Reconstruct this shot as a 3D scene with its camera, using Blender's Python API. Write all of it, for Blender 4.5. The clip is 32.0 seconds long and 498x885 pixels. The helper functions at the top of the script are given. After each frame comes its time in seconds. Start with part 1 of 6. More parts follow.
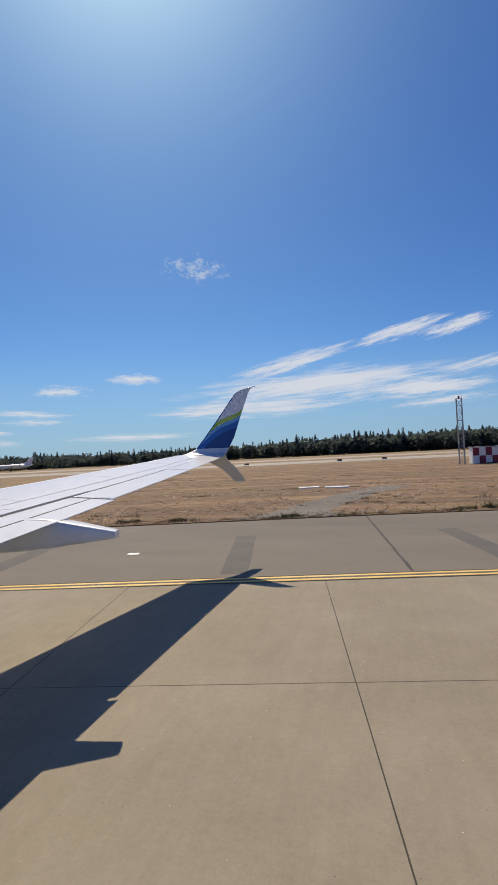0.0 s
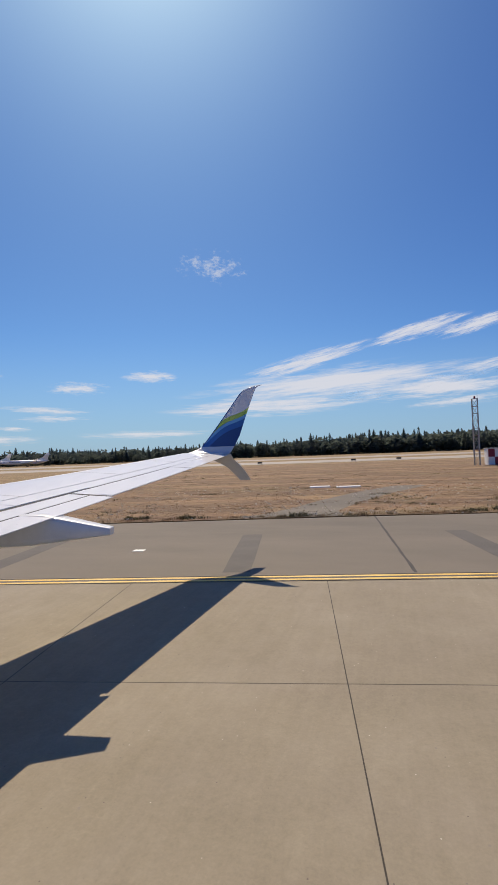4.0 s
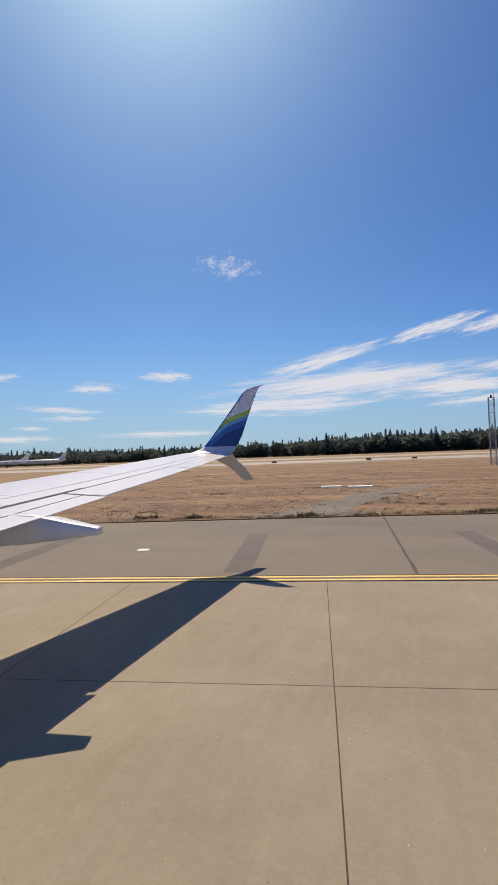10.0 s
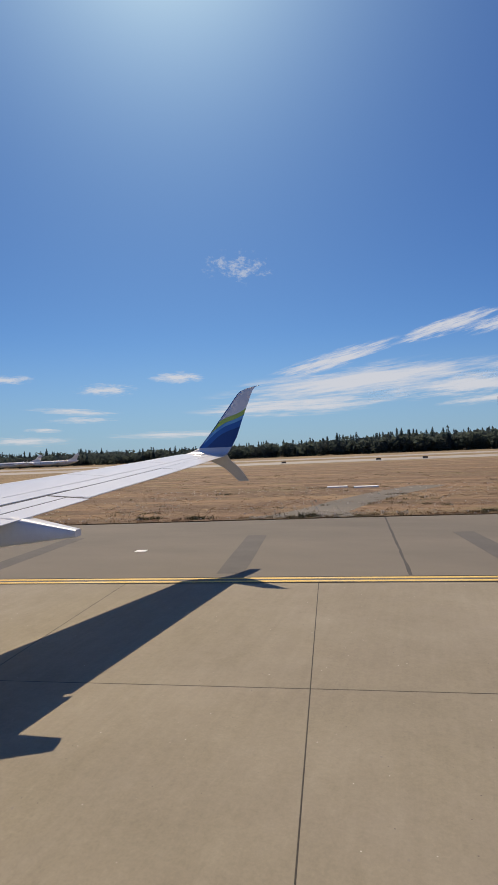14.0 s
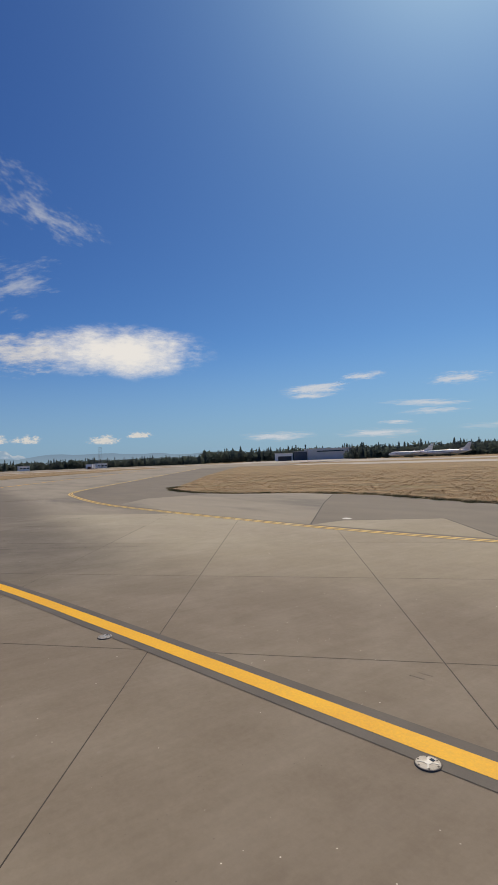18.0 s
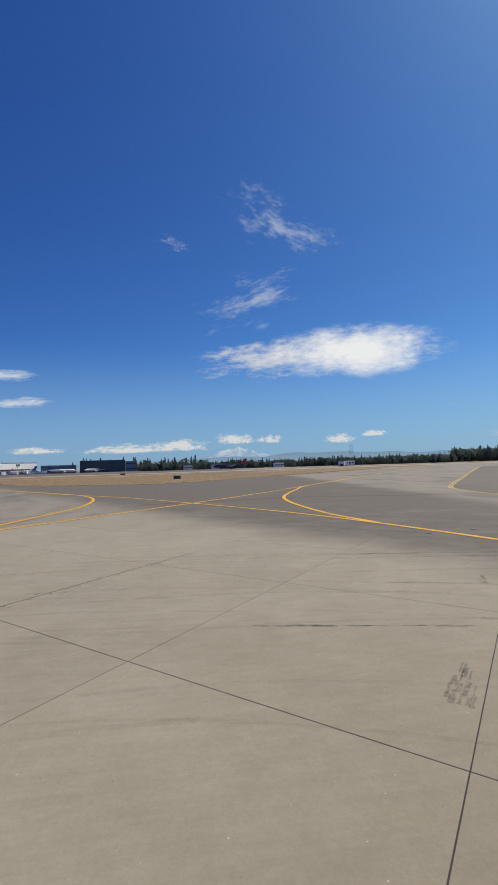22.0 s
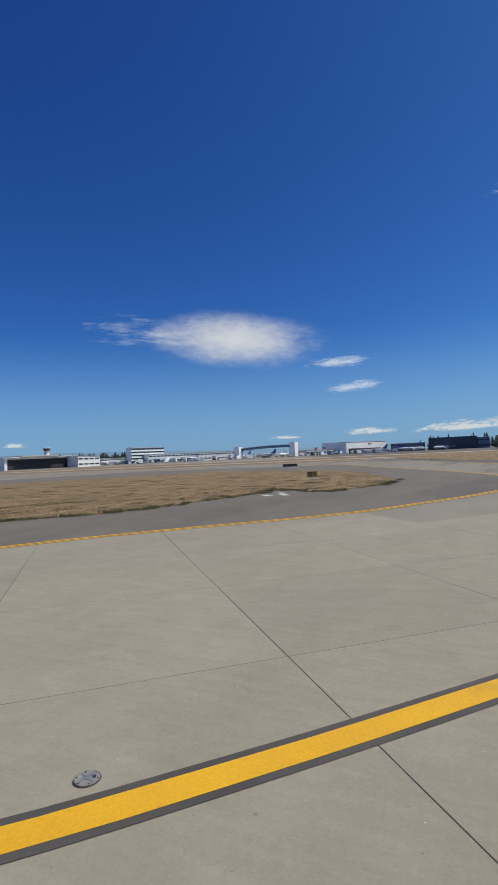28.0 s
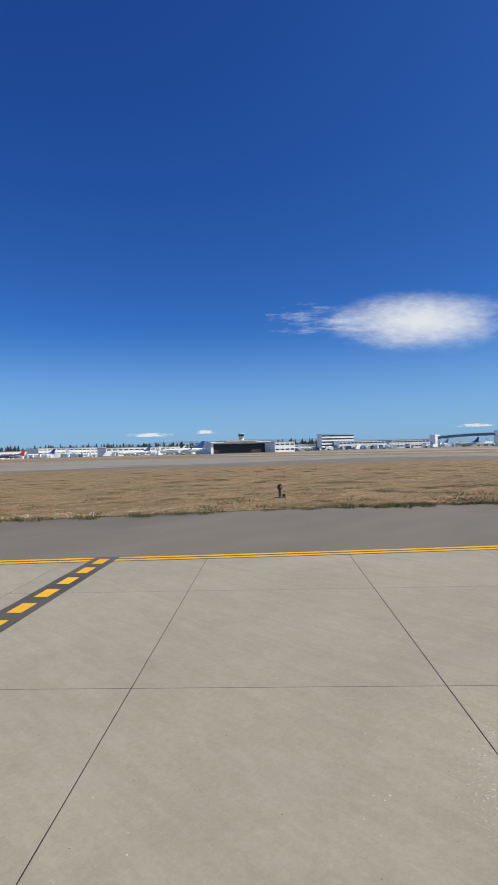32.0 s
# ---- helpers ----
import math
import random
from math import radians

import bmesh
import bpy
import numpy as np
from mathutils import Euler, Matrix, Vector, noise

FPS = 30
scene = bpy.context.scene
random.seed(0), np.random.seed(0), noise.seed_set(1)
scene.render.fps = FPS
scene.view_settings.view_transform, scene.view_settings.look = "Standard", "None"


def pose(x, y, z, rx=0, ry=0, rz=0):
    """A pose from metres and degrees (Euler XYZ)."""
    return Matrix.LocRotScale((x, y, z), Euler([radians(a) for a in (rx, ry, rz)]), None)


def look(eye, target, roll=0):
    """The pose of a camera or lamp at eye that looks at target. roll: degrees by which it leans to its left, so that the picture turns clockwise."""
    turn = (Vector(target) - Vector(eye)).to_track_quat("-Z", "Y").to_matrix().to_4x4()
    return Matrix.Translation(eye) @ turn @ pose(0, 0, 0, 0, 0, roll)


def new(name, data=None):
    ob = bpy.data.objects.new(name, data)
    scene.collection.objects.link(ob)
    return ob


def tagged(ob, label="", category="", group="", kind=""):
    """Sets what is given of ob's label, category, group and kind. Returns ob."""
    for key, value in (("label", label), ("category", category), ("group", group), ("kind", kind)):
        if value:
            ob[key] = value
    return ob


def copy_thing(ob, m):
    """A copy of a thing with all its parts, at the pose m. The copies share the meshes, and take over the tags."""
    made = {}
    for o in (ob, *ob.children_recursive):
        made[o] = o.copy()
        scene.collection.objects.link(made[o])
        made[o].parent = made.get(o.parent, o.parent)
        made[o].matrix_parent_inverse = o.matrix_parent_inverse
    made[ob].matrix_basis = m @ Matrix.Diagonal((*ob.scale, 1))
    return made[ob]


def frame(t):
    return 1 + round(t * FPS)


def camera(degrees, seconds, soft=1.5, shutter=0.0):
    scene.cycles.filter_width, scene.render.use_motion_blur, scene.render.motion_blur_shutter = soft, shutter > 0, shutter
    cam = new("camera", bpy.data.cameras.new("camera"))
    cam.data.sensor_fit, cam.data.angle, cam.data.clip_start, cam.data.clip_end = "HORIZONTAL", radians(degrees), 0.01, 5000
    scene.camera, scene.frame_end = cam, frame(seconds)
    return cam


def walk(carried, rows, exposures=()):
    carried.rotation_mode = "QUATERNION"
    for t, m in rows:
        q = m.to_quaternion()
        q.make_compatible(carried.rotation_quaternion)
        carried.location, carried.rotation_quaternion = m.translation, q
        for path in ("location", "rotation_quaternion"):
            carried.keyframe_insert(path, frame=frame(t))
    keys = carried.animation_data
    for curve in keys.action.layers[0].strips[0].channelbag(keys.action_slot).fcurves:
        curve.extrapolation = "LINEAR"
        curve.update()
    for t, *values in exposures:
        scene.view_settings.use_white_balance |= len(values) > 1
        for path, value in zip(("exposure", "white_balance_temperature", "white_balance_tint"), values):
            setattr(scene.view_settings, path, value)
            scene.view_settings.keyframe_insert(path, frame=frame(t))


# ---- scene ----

# ===== camera and path =====
# Metres; x east, y north, z up. The taxiway edge at the first station runs along AHEAD.
AHEAD = Vector((-0.986, -0.167, 0.0))
ABEAM = Vector((-0.167, 0.986, 0.0))
STATION = Vector((30.4, 10.25, 0.0))
EYE = 3.4
OUT = Vector((-0.2656, 0.9641, 0.0))
FORE = Vector((-0.9641, -0.2656, 0.0))
TIP = STATION + 16.9 * OUT + 0.9 * FORE

cam = camera(51.4, 32.0)

# seconds, turn about the wing tip, turn of the head, pitch, roll
SWING = [
    (0, -2.0, 0.46, 1.47, 2.8), (1, -1.9, 0.46, 1.47, 2.7), (2, -1.7, 0.15, 1.58, 2.6), (3, -1.4, -0.16, 1.57, 2.4),
    (4, -1.0, 1.03, 1.34, 2.1), (4.5, -0.8, 1.4, 1.41, 2.1), (5.5, -0.45, 1.65, 1.45, 2.1), (6.5, -0.1, 1.78, 1.52, 2.1),
    (7, 0, 1.4, 1.45, 2.1), (8, 0.2, 0.65, 1.45, 2.1), (9, 0.3, 0.34, 1.34, 2.1), (10, 0.5, 1.28, 1.34, 2.1),
    (11, 0.8, 1.21, 1.41, 2.15), (12, 1.1, 0.9, 1.42, 2.2), (13, 1.5, 0.65, 1.42, 2.4), (14, 2.3, 0.7, 1.42, 2.4),
    (14.5, 2.6, 0.55, 1.5, 2.5),
]
rows = []
for t, swing, head, pitch, roll in SWING:
    at = TIP + Matrix.Rotation(radians(swing), 3, "Z") @ (STATION - TIP)
    rows.append((t, pose(at.x, at.y, EYE, 90 + pitch, roll, 15.4 + swing + head)))
TAXI = [
    (15.0, 29.5, 9.9, 20.5, 1.45, 2.5), (15.6, 15.6, 5.4, 36.0, 1.4, 2.8), (16.0, 7.0, 2.6, 42.0, 1.35, 3.1),
    (16.5, 0.00, 0.00, 47.51, 1.36, 3.17),
    (17.0, -1.93, -1.18, 50.52, 1.54, 2.92), (17.5, -3.75, -2.35, 53.32, 1.67, 2.44), (18.0, -5.49, -3.92, 55.44, 1.90, 2.15),
    (18.5, -7.07, -5.47, 58.50, 2.12, 1.89), (19.0, -8.58, -7.12, 61.42, 2.24, 2.03), (19.5, -10.01, -8.86, 64.72, 2.48, 2.47),
    (20.0, -11.35, -10.69, 67.86, 2.64, 2.69), (20.5, -12.67, -12.56, 71.19, 2.71, 2.70), (21.0, -13.90, -14.48, 74.51, 2.74, 2.25),
    (21.5, -15.03, -16.51, 77.67, 2.70, 1.93), (22.0, -16.02, -18.61, 80.80, 2.54, 1.70), (22.5, -16.82, -20.65, 83.44, 2.48, 1.70),
    (23.0, -17.44, -22.74, 85.02, 2.20, 1.87), (23.5, -17.92, -25.03, 87.85, 1.97, 2.24), (24.0, -18.28, -27.27, 91.40, 1.73, 2.33),
    (24.5, -18.59, -29.65, 94.89, 1.67, 2.34), (25.0, -18.76, -32.10, 98.05, 1.66, 2.23), (25.5, -18.74, -34.46, 101.28, 1.61, 2.14),
    (26.0, -18.53, -36.82, 104.64, 1.60, 2.31), (26.5, -18.19, -39.17, 107.74, 1.60, 2.41), (27.0, -17.71, -41.52, 110.87, 1.51, 2.53),
    (27.5, -17.10, -43.86, 113.72, 1.47, 2.60), (28.0, -16.35, -46.20, 116.12, 1.50, 2.63), (28.5, -15.46, -48.54, 118.20, 1.58, 2.59),
    (29.0, -14.43, -50.90, 120.75, 1.64, 2.48), (29.5, -13.31, -53.32, 123.59, 1.77, 2.35), (30.0, -12.06, -55.62, 126.25, 1.87, 2.04),
    (30.5, -10.92, -57.82, 128.47, 1.91, 1.85), (31.0, -9.85, -59.95, 131.67, 1.79, 1.72), (31.5, -8.79, -62.08, 133.7, 1.43, 1.66),
    (32.0, -7.67, -64.28, 135.44, 0.82, 1.58),
]
for t, x, y, yaw, pitch, roll in TAXI:
    rows.append((t, pose(x, y, EYE, 90 + pitch, roll, yaw)))
walk(cam, rows, [(0.0, -0.12, 7900, 10), (3.0, -0.10, 7950, 11), (6.0, -0.06, 8350, 14), (10.0, 0.0, 8450, 14), (11.0, 0.05, 8450, 13), (12.0, -0.08, 8300, 12), (14.5, -0.22, 8150, 11), (18.0, -0.30, 8000, 9), (20.5, -0.26, 7700, 8), (22.0, -0.20, 7300, 7), (24.0, -0.27, 6900, 5), (29.0, -0.25, 6850, 4), (31.0, -0.03, 6900, 4), (32.0, 0.02, 6900, 4)])

# ===== sky and sun =====
SUN_YAW, SUN_UP = 26.3, 53.6
world = bpy.data.worlds.new("sky")
scene.world = world
world.use_nodes = True
wn = world.node_tree.nodes
sky = wn.new("ShaderNodeTexSky")
sky.sky_type, sky.sun_disc = "NISHITA", False
sky.sun_elevation, sky.sun_rotation = radians(SUN_UP), radians(-SUN_YAW)
sky.air_density, sky.dust_density, sky.ozone_density, sky.altitude = 0.62, 1.5, 2.3, 900
wn["Background"].inputs["Strength"].default_value = 1.0
# red climbs fastest towards the sun, blue slowest
split, gamma = wn.new("ShaderNodeSeparateColor"), wn.new("ShaderNodeCombineColor")
world.node_tree.links.new(sky.outputs["Color"], split.inputs[0])
for k, (share, climb) in enumerate(((0.0825, 1.42), (0.1145, 1.24), (0.1425, 0.90))):
    scaled, raised = wn.new("ShaderNodeMath"), wn.new("ShaderNodeMath")
    scaled.operation, scaled.inputs[1].default_value = "MULTIPLY", share
    raised.operation, raised.inputs[1].default_value = "POWER", climb
    world.node_tree.links.new(split.outputs[k], scaled.inputs[0])
    world.node_tree.links.new(scaled.outputs[0], raised.inputs[0])
    world.node_tree.links.new(raised.outputs[0], gamma.inputs[k])
# pale haze that thins out upwards, the same all round
height = wn.new("ShaderNodeSeparateXYZ")
world.node_tree.links.new(wn.new("ShaderNodeTexCoord").outputs["Generated"], height.inputs[0])
thin = wn.new("ShaderNodeMapRange")
thin.interpolation_type = "SMOOTHSTEP"
for socket, value in (("From Min", 0.0), ("From Max", 0.24), ("To Min", 0.72), ("To Max", 0.0)):
    thin.inputs[socket].default_value = value
haze = wn.new("ShaderNodeMix")
haze.data_type, haze.inputs[7].default_value = "RGBA", (0.255, 0.43, 0.70, 1)
world.node_tree.links.new(height.outputs["Z"], thin.inputs["Value"])
world.node_tree.links.new(thin.outputs["Result"], haze.inputs[0])
world.node_tree.links.new(gamma.outputs["Color"], haze.inputs[6])
world.node_tree.links.new(haze.outputs[2], wn["Background"].inputs["Color"])
sun_data = bpy.data.lights.new("sun", "SUN")
sun_data.energy, sun_data.angle, sun_data.color = 4.6, radians(0.53), (1.0, 0.925, 0.81)
sun = new("sun", sun_data)
sun_way = Vector((-math.sin(radians(SUN_YAW)) * math.cos(radians(SUN_UP)), math.cos(radians(SUN_YAW)) * math.cos(radians(SUN_UP)), math.sin(radians(SUN_UP))))
sun.matrix_world = look(100 * sun_way, (0, 0, 0))


# ===== materials =====
def bare(name):
    m = bpy.data.materials.new(name)
    m.use_nodes = True
    return m, m.node_tree.nodes, m.node_tree.links, m.node_tree.nodes["Principled BSDF"]


def noise_node(n, l, where, scale, detail=4.0, rough=0.55, stretch=None):
    tex = n.new("ShaderNodeTexNoise")
    tex.inputs["Scale"].default_value, tex.inputs["Detail"].default_value, tex.inputs["Roughness"].default_value = scale, detail, rough
    if stretch:
        mp = n.new("ShaderNodeMapping")
        mp.inputs["Scale"].default_value = stretch[0]
        mp.inputs["Rotation"].default_value = (0, 0, radians(stretch[1]))
        l.new(where, mp.inputs["Vector"])
        where = mp.outputs["Vector"]
    l.new(where, tex.inputs["Vector"])
    return tex.outputs["Fac"]


def ramp(n, l, fac, lo, hi, a=(0, 0, 0, 1), b=(1, 1, 1, 1)):
    r = n.new("ShaderNodeValToRGB")
    r.color_ramp.elements[0].position, r.color_ramp.elements[1].position = lo, hi
    r.color_ramp.elements[0].color, r.color_ramp.elements[1].color = a, b
    l.new(fac, r.inputs["Fac"])
    return r.outputs["Color"]


def mixed(n, l, fac, a, b, way="MIX"):
    mx = n.new("ShaderNodeMix")
    mx.data_type, mx.blend_type = "RGBA", way
    for socket, value in ((mx.inputs[0], fac), (mx.inputs[6], a), (mx.inputs[7], b)):
        if isinstance(value, (int, float)):
            socket.default_value = value
        elif isinstance(value, tuple):
            socket.default_value = (*value[:3], 1)
        else:
            l.new(value, socket)
    return mx.outputs[2]


def surface(name, a, b, big=0.3, small=12.0, rough=0.8, bump=0.2, metal=0.0, third=None, third_scale=0.05, third_lo=0.5, third_hi=0.65,
            speck=0.25, spread=0.0, by_world=True, stretch=None, rough_var=0.12, coat=0.0, bump_far=0.01):
    """Two-scale surface: patches of a and b, a third colour in larger blots, fine grain and relief."""
    m, n, l, p = bare(name)
    where = n.new("ShaderNodeNewGeometry").outputs["Position"] if by_world else n.new("ShaderNodeTexCoord").outputs["Object"]
    col = mixed(n, l, ramp(n, l, noise_node(n, l, where, big, 5, 0.6, stretch), 0.35, 0.68), a, b)
    if third:
        col = mixed(n, l, ramp(n, l, noise_node(n, l, where, third_scale, 6, 0.65, stretch), third_lo, third_hi), col, third)
    fine = noise_node(n, l, where, small, 6, 0.7)
    col = mixed(n, l, 1.0, col, ramp(n, l, fine, 0.3, 0.7, (1 - speck, 1 - speck, 1 - speck, 1), (1, 1, 1, 1)), "MULTIPLY")
    if spread:
        info = n.new("ShaderNodeObjectInfo")
        k = n.new("ShaderNodeMapRange")
        k.inputs["To Min"].default_value, k.inputs["To Max"].default_value = 1 - spread, 1.0
        l.new(info.outputs["Random"], k.inputs["Value"])
        col = mixed(n, l, 1.0, col, k.outputs["Result"], "MULTIPLY")
    l.new(col, p.inputs["Base Color"])
    rr = n.new("ShaderNodeMapRange")
    rr.inputs["To Min"].default_value, rr.inputs["To Max"].default_value = max(0.03, rough - rough_var), min(1, rough + rough_var)
    l.new(fine, rr.inputs["Value"])
    l.new(rr.outputs["Result"], p.inputs["Roughness"])
    p.inputs["Metallic"].default_value = metal
    p.inputs["Coat Weight"].default_value = coat
    p.inputs["Coat Roughness"].default_value = 0.08
    if bump:
        bn = n.new("ShaderNodeBump")
        bn.inputs["Strength"].default_value, bn.inputs["Distance"].default_value = bump, bump_far
        l.new(fine, bn.inputs["Height"])
        l.new(bn.outputs["Normal"], p.inputs["Normal"])
    return m


CONCRETE = surface("taxiway concrete", (0.410, 0.375, 0.293), (0.372, 0.341, 0.266), 0.25, 30, 0.85, 0.12, third=(0.345, 0.306, 0.245), third_scale=0.07,
                   third_lo=0.48, third_hi=0.75, speck=0.17, spread=0.07, stretch=((1, 2.2, 1), 40))


def weathered(m, full=True):
    """Adds the rubber-stained lane along the centre line and blots of exposed aggregate."""
    n, l = m.node_tree.nodes, m.node_tree.links
    p = n["Principled BSDF"]
    col = p.inputs["Base Color"].links[0].from_socket
    pos = n.new("ShaderNodeNewGeometry").outputs["Position"]

    def dot(way, lo, hi, wobble=3.0):
        d = n.new("ShaderNodeVectorMath")
        d.operation = "DOT_PRODUCT"
        d.inputs[1].default_value = way
        l.new(pos, d.inputs[0])
        add = n.new("ShaderNodeMath")
        add.operation, add.inputs[1].default_value = "MULTIPLY_ADD", wobble
        l.new(noise_node(n, l, pos, 0.16, 4, 0.6), add.inputs[0])
        l.new(d.outputs["Value"], add.inputs[2])
        k = n.new("ShaderNodeMapRange")
        k.interpolation_type = "SMOOTHSTEP"
        k.inputs["From Min"].default_value, k.inputs["From Max"].default_value = lo + wobble / 2, hi + wobble / 2
        l.new(add.outputs[0], k.inputs["Value"])
        return k.outputs["Result"]

    def product(*socks):
        out = socks[0]
        for sock in socks[1:]:
            k = n.new("ShaderNodeMath")
            k.operation = "MULTIPLY"
            l.new(out, k.inputs[0]), l.new(sock, k.inputs[1])
            out = k.outputs[0]
        return out
    lane = product(dot((-0.40, 0.92, 0), 1.5, 8.0, 4), dot((-0.1, -1, 0), -3.5, 1.5, 3), dot((-1, 0, 0), 6, 28),
                   ramp(n, l, noise_node(n, l, pos, 0.09, 5, 0.6, ((3, 1, 1), -23)), 0.05, 0.45, (0.55, 0.55, 0.55, 1), (1, 1, 1, 1)))
    col = mixed(n, l, lane, col, (0.128, 0.112, 0.092))
    turn = product(dot((-0.25, 0.97, 0), -7, 0.5, 4), dot((0.25, -0.97, 0), -14, -8, 4), dot((-1, 0, 0), -7, 0), dot((1, 0, 0), -25, -15, 4),
                   ramp(n, l, noise_node(n, l, pos, 0.13, 5, 0.6), 0.1, 0.6, (0.55, 0.55, 0.55, 1), (1, 1, 1, 1)))
    col = mixed(n, l, turn, col, (0.225, 0.192, 0.155))
    # the junction where aircraft brake and turn is dulled by rubber and oil
    dull = product(dot((1, 0, 0), -31, -17, 9), dot((-0.3, 0.95, 0), -19, -6, 8))
    col = mixed(n, l, dull, col, mixed(n, l, 1.0, col, (0.80, 0.765, 0.73), "MULTIPLY"))
    if not full:
        l.new(col, p.inputs["Base Color"])
        return m
    # broom marks and grime, dragged across the slabs
    col = mixed(n, l, 1.0, col, ramp(n, l, noise_node(n, l, pos, 1.6, 10, 0.72, ((1.6, 1, 1), 0)), 0.36, 0.62, (0.90, 0.893, 0.88, 1), (1, 1, 1, 1)), "MULTIPLY")
    col = mixed(n, l, 1.0, col, ramp(n, l, noise_node(n, l, pos, 11.0, 6, 0.75), 0.36, 0.60, (0.90, 0.895, 0.89, 1), (1, 1, 1, 1)), "MULTIPLY")
    # worn slabs where the pebbles stand bare
    around = None
    for x, y, r in ((-20.1, -58.4, 3.0), (-15.7, -60.9, 0.8), (-14.2, -63.9, 2.6), (-22.9, -25.6, 0.7)):
        away = n.new("ShaderNodeVectorMath")
        away.operation, away.inputs[1].default_value = "DISTANCE", (x, y, 0)
        l.new(pos, away.inputs[0])
        k = n.new("ShaderNodeMath")
        k.operation, k.inputs[1].default_value = "MULTIPLY_ADD", 2.2
        l.new(noise_node(n, l, pos, 0.7, 5, 0.65), k.inputs[0])
        l.new(away.outputs["Value"], k.inputs[2])
        k2 = n.new("ShaderNodeMapRange")
        k2.inputs["From Min"].default_value, k2.inputs["From Max"].default_value = r + 1.5, r + 0.8
        l.new(k.outputs[0], k2.inputs["Value"])
        if around is None:
            around = k2.outputs["Result"]
        else:
            top = n.new("ShaderNodeMath")
            top.operation = "MAXIMUM"
            l.new(around, top.inputs[0]), l.new(k2.outputs["Result"], top.inputs[1])
            around = top.outputs[0]
    stone = n.new("ShaderNodeTexVoronoi")
    stone.inputs["Scale"].default_value = 35.0
    l.new(pos, stone.inputs["Vector"])
    rgb = n.new("ShaderNodeSeparateColor")
    l.new(stone.outputs["Color"], rgb.inputs[0])
    body = ramp(n, l, stone.outputs["Distance"], 0.38, 0.5, (1, 1, 1, 1), (0, 0, 0, 1))
    col = mixed(n, l, product(around, ramp(n, l, rgb.outputs[0], 0.86, 0.89), body), col, (0.58, 0.54, 0.465))
    col = mixed(n, l, product(around, ramp(n, l, rgb.outputs[1], 0.74, 0.80), body), col, (0.215, 0.185, 0.15))
    col = mixed(n, l, product(around, ramp(n, l, rgb.outputs[2], 0.78, 0.81), body), col, (0.38, 0.325, 0.255))
    # thin veils of cement haze, darker drifts of dust, stray pebbles
    col = mixed(n, l, product(ramp(n, l, noise_node(n, l, pos, 0.30, 8, 0.68, ((1.2, 1, 1), 0)), 0.45, 0.85, (0, 0, 0, 1), (0.28, 0.28, 0.28, 1))), col, (0.47, 0.43, 0.37))
    col = mixed(n, l, product(ramp(n, l, noise_node(n, l, pos, 0.40, 9, 0.72, ((3.2, 1, 1), 0)), 0.45, 0.80, (0, 0, 0, 1), (0.3, 0.3, 0.3, 1))), col, (0.235, 0.205, 0.17))
    col = mixed(n, l, 1.0, col, ramp(n, l, noise_node(n, l, pos, 1.0, 7, 0.7, ((5.5, 0.35, 1), -6)), 0.34, 0.66, (0.92, 0.915, 0.905, 1), (1, 1, 1, 1)), "MULTIPLY")
    few = n.new("ShaderNodeTexVoronoi")
    few.inputs["Scale"].default_value = 9.0
    l.new(pos, few.inputs["Vector"])
    rgb2 = n.new("ShaderNodeSeparateColor")
    l.new(few.outputs["Color"], rgb2.inputs[0])
    dot_ = ramp(n, l, few.outputs["Distance"], 0.05, 0.09, (1, 1, 1, 1), (0, 0, 0, 1))
    col = mixed(n, l, product(dot_, ramp(n, l, rgb2.outputs[0], 0.84, 0.85)), col, (0.12, 0.10, 0.085))
    col = mixed(n, l, product(dot_, ramp(n, l, rgb2.outputs[1], 0.90, 0.91)), col, (0.65, 0.62, 0.56))
    spots = ramp(n, l, noise_node(n, l, pos, 5.5, 2, 0.4), 0.77, 0.80)
    col = mixed(n, l, spots, col, (0.22, 0.19, 0.16))
    l.new(col, p.inputs["Base Color"])
    return m


weathered(CONCRETE)
ASPHALT = surface("taxiway asphalt", (0.205, 0.180, 0.148), (0.168, 0.149, 0.124), 0.15, 25, 0.88, 0.35, third=(0.125, 0.112, 0.097), third_scale=0.03,
                  third_lo=0.5, third_hi=0.7, speck=0.3, stretch=((1, 2.5, 1), -10))
WORN = surface("worn taxiway asphalt", (0.31, 0.278, 0.228), (0.262, 0.236, 0.195), 0.12, 25, 0.88, 0.3, third=(0.15, 0.138, 0.125), third_scale=0.035, third_lo=0.5, third_hi=0.68, speck=0.25, stretch=((1, 3.5, 1), 30))
weathered(WORN, False)
FILLER = surface("joint sealant", (0.022, 0.018, 0.015), (0.04, 0.034, 0.028), 1.0, 20, 0.8, 0.1)
PATCH = surface("fresh asphalt patch", (0.095, 0.09, 0.085), (0.12, 0.112, 0.105), 0.8, 30, 0.85, 0.4)
RUNWAY = surface("runway concrete", (0.42, 0.39, 0.35), (0.34, 0.315, 0.285), 0.02, 2, 0.85, 0.0, third=(0.24, 0.22, 0.205), third_scale=0.01, speck=0.1, stretch=((1, 6, 1), -10))
STRAW = surface("dry grass", (0.43, 0.295, 0.152), (0.30, 0.195, 0.096), 0.35, 4.0, 0.95, 0.9, third=(0.20, 0.14, 0.065), third_scale=0.14, third_lo=0.46, third_hi=0.62,
                speck=0.55, stretch=((1, 4.0, 1), -10), bump_far=0.15)


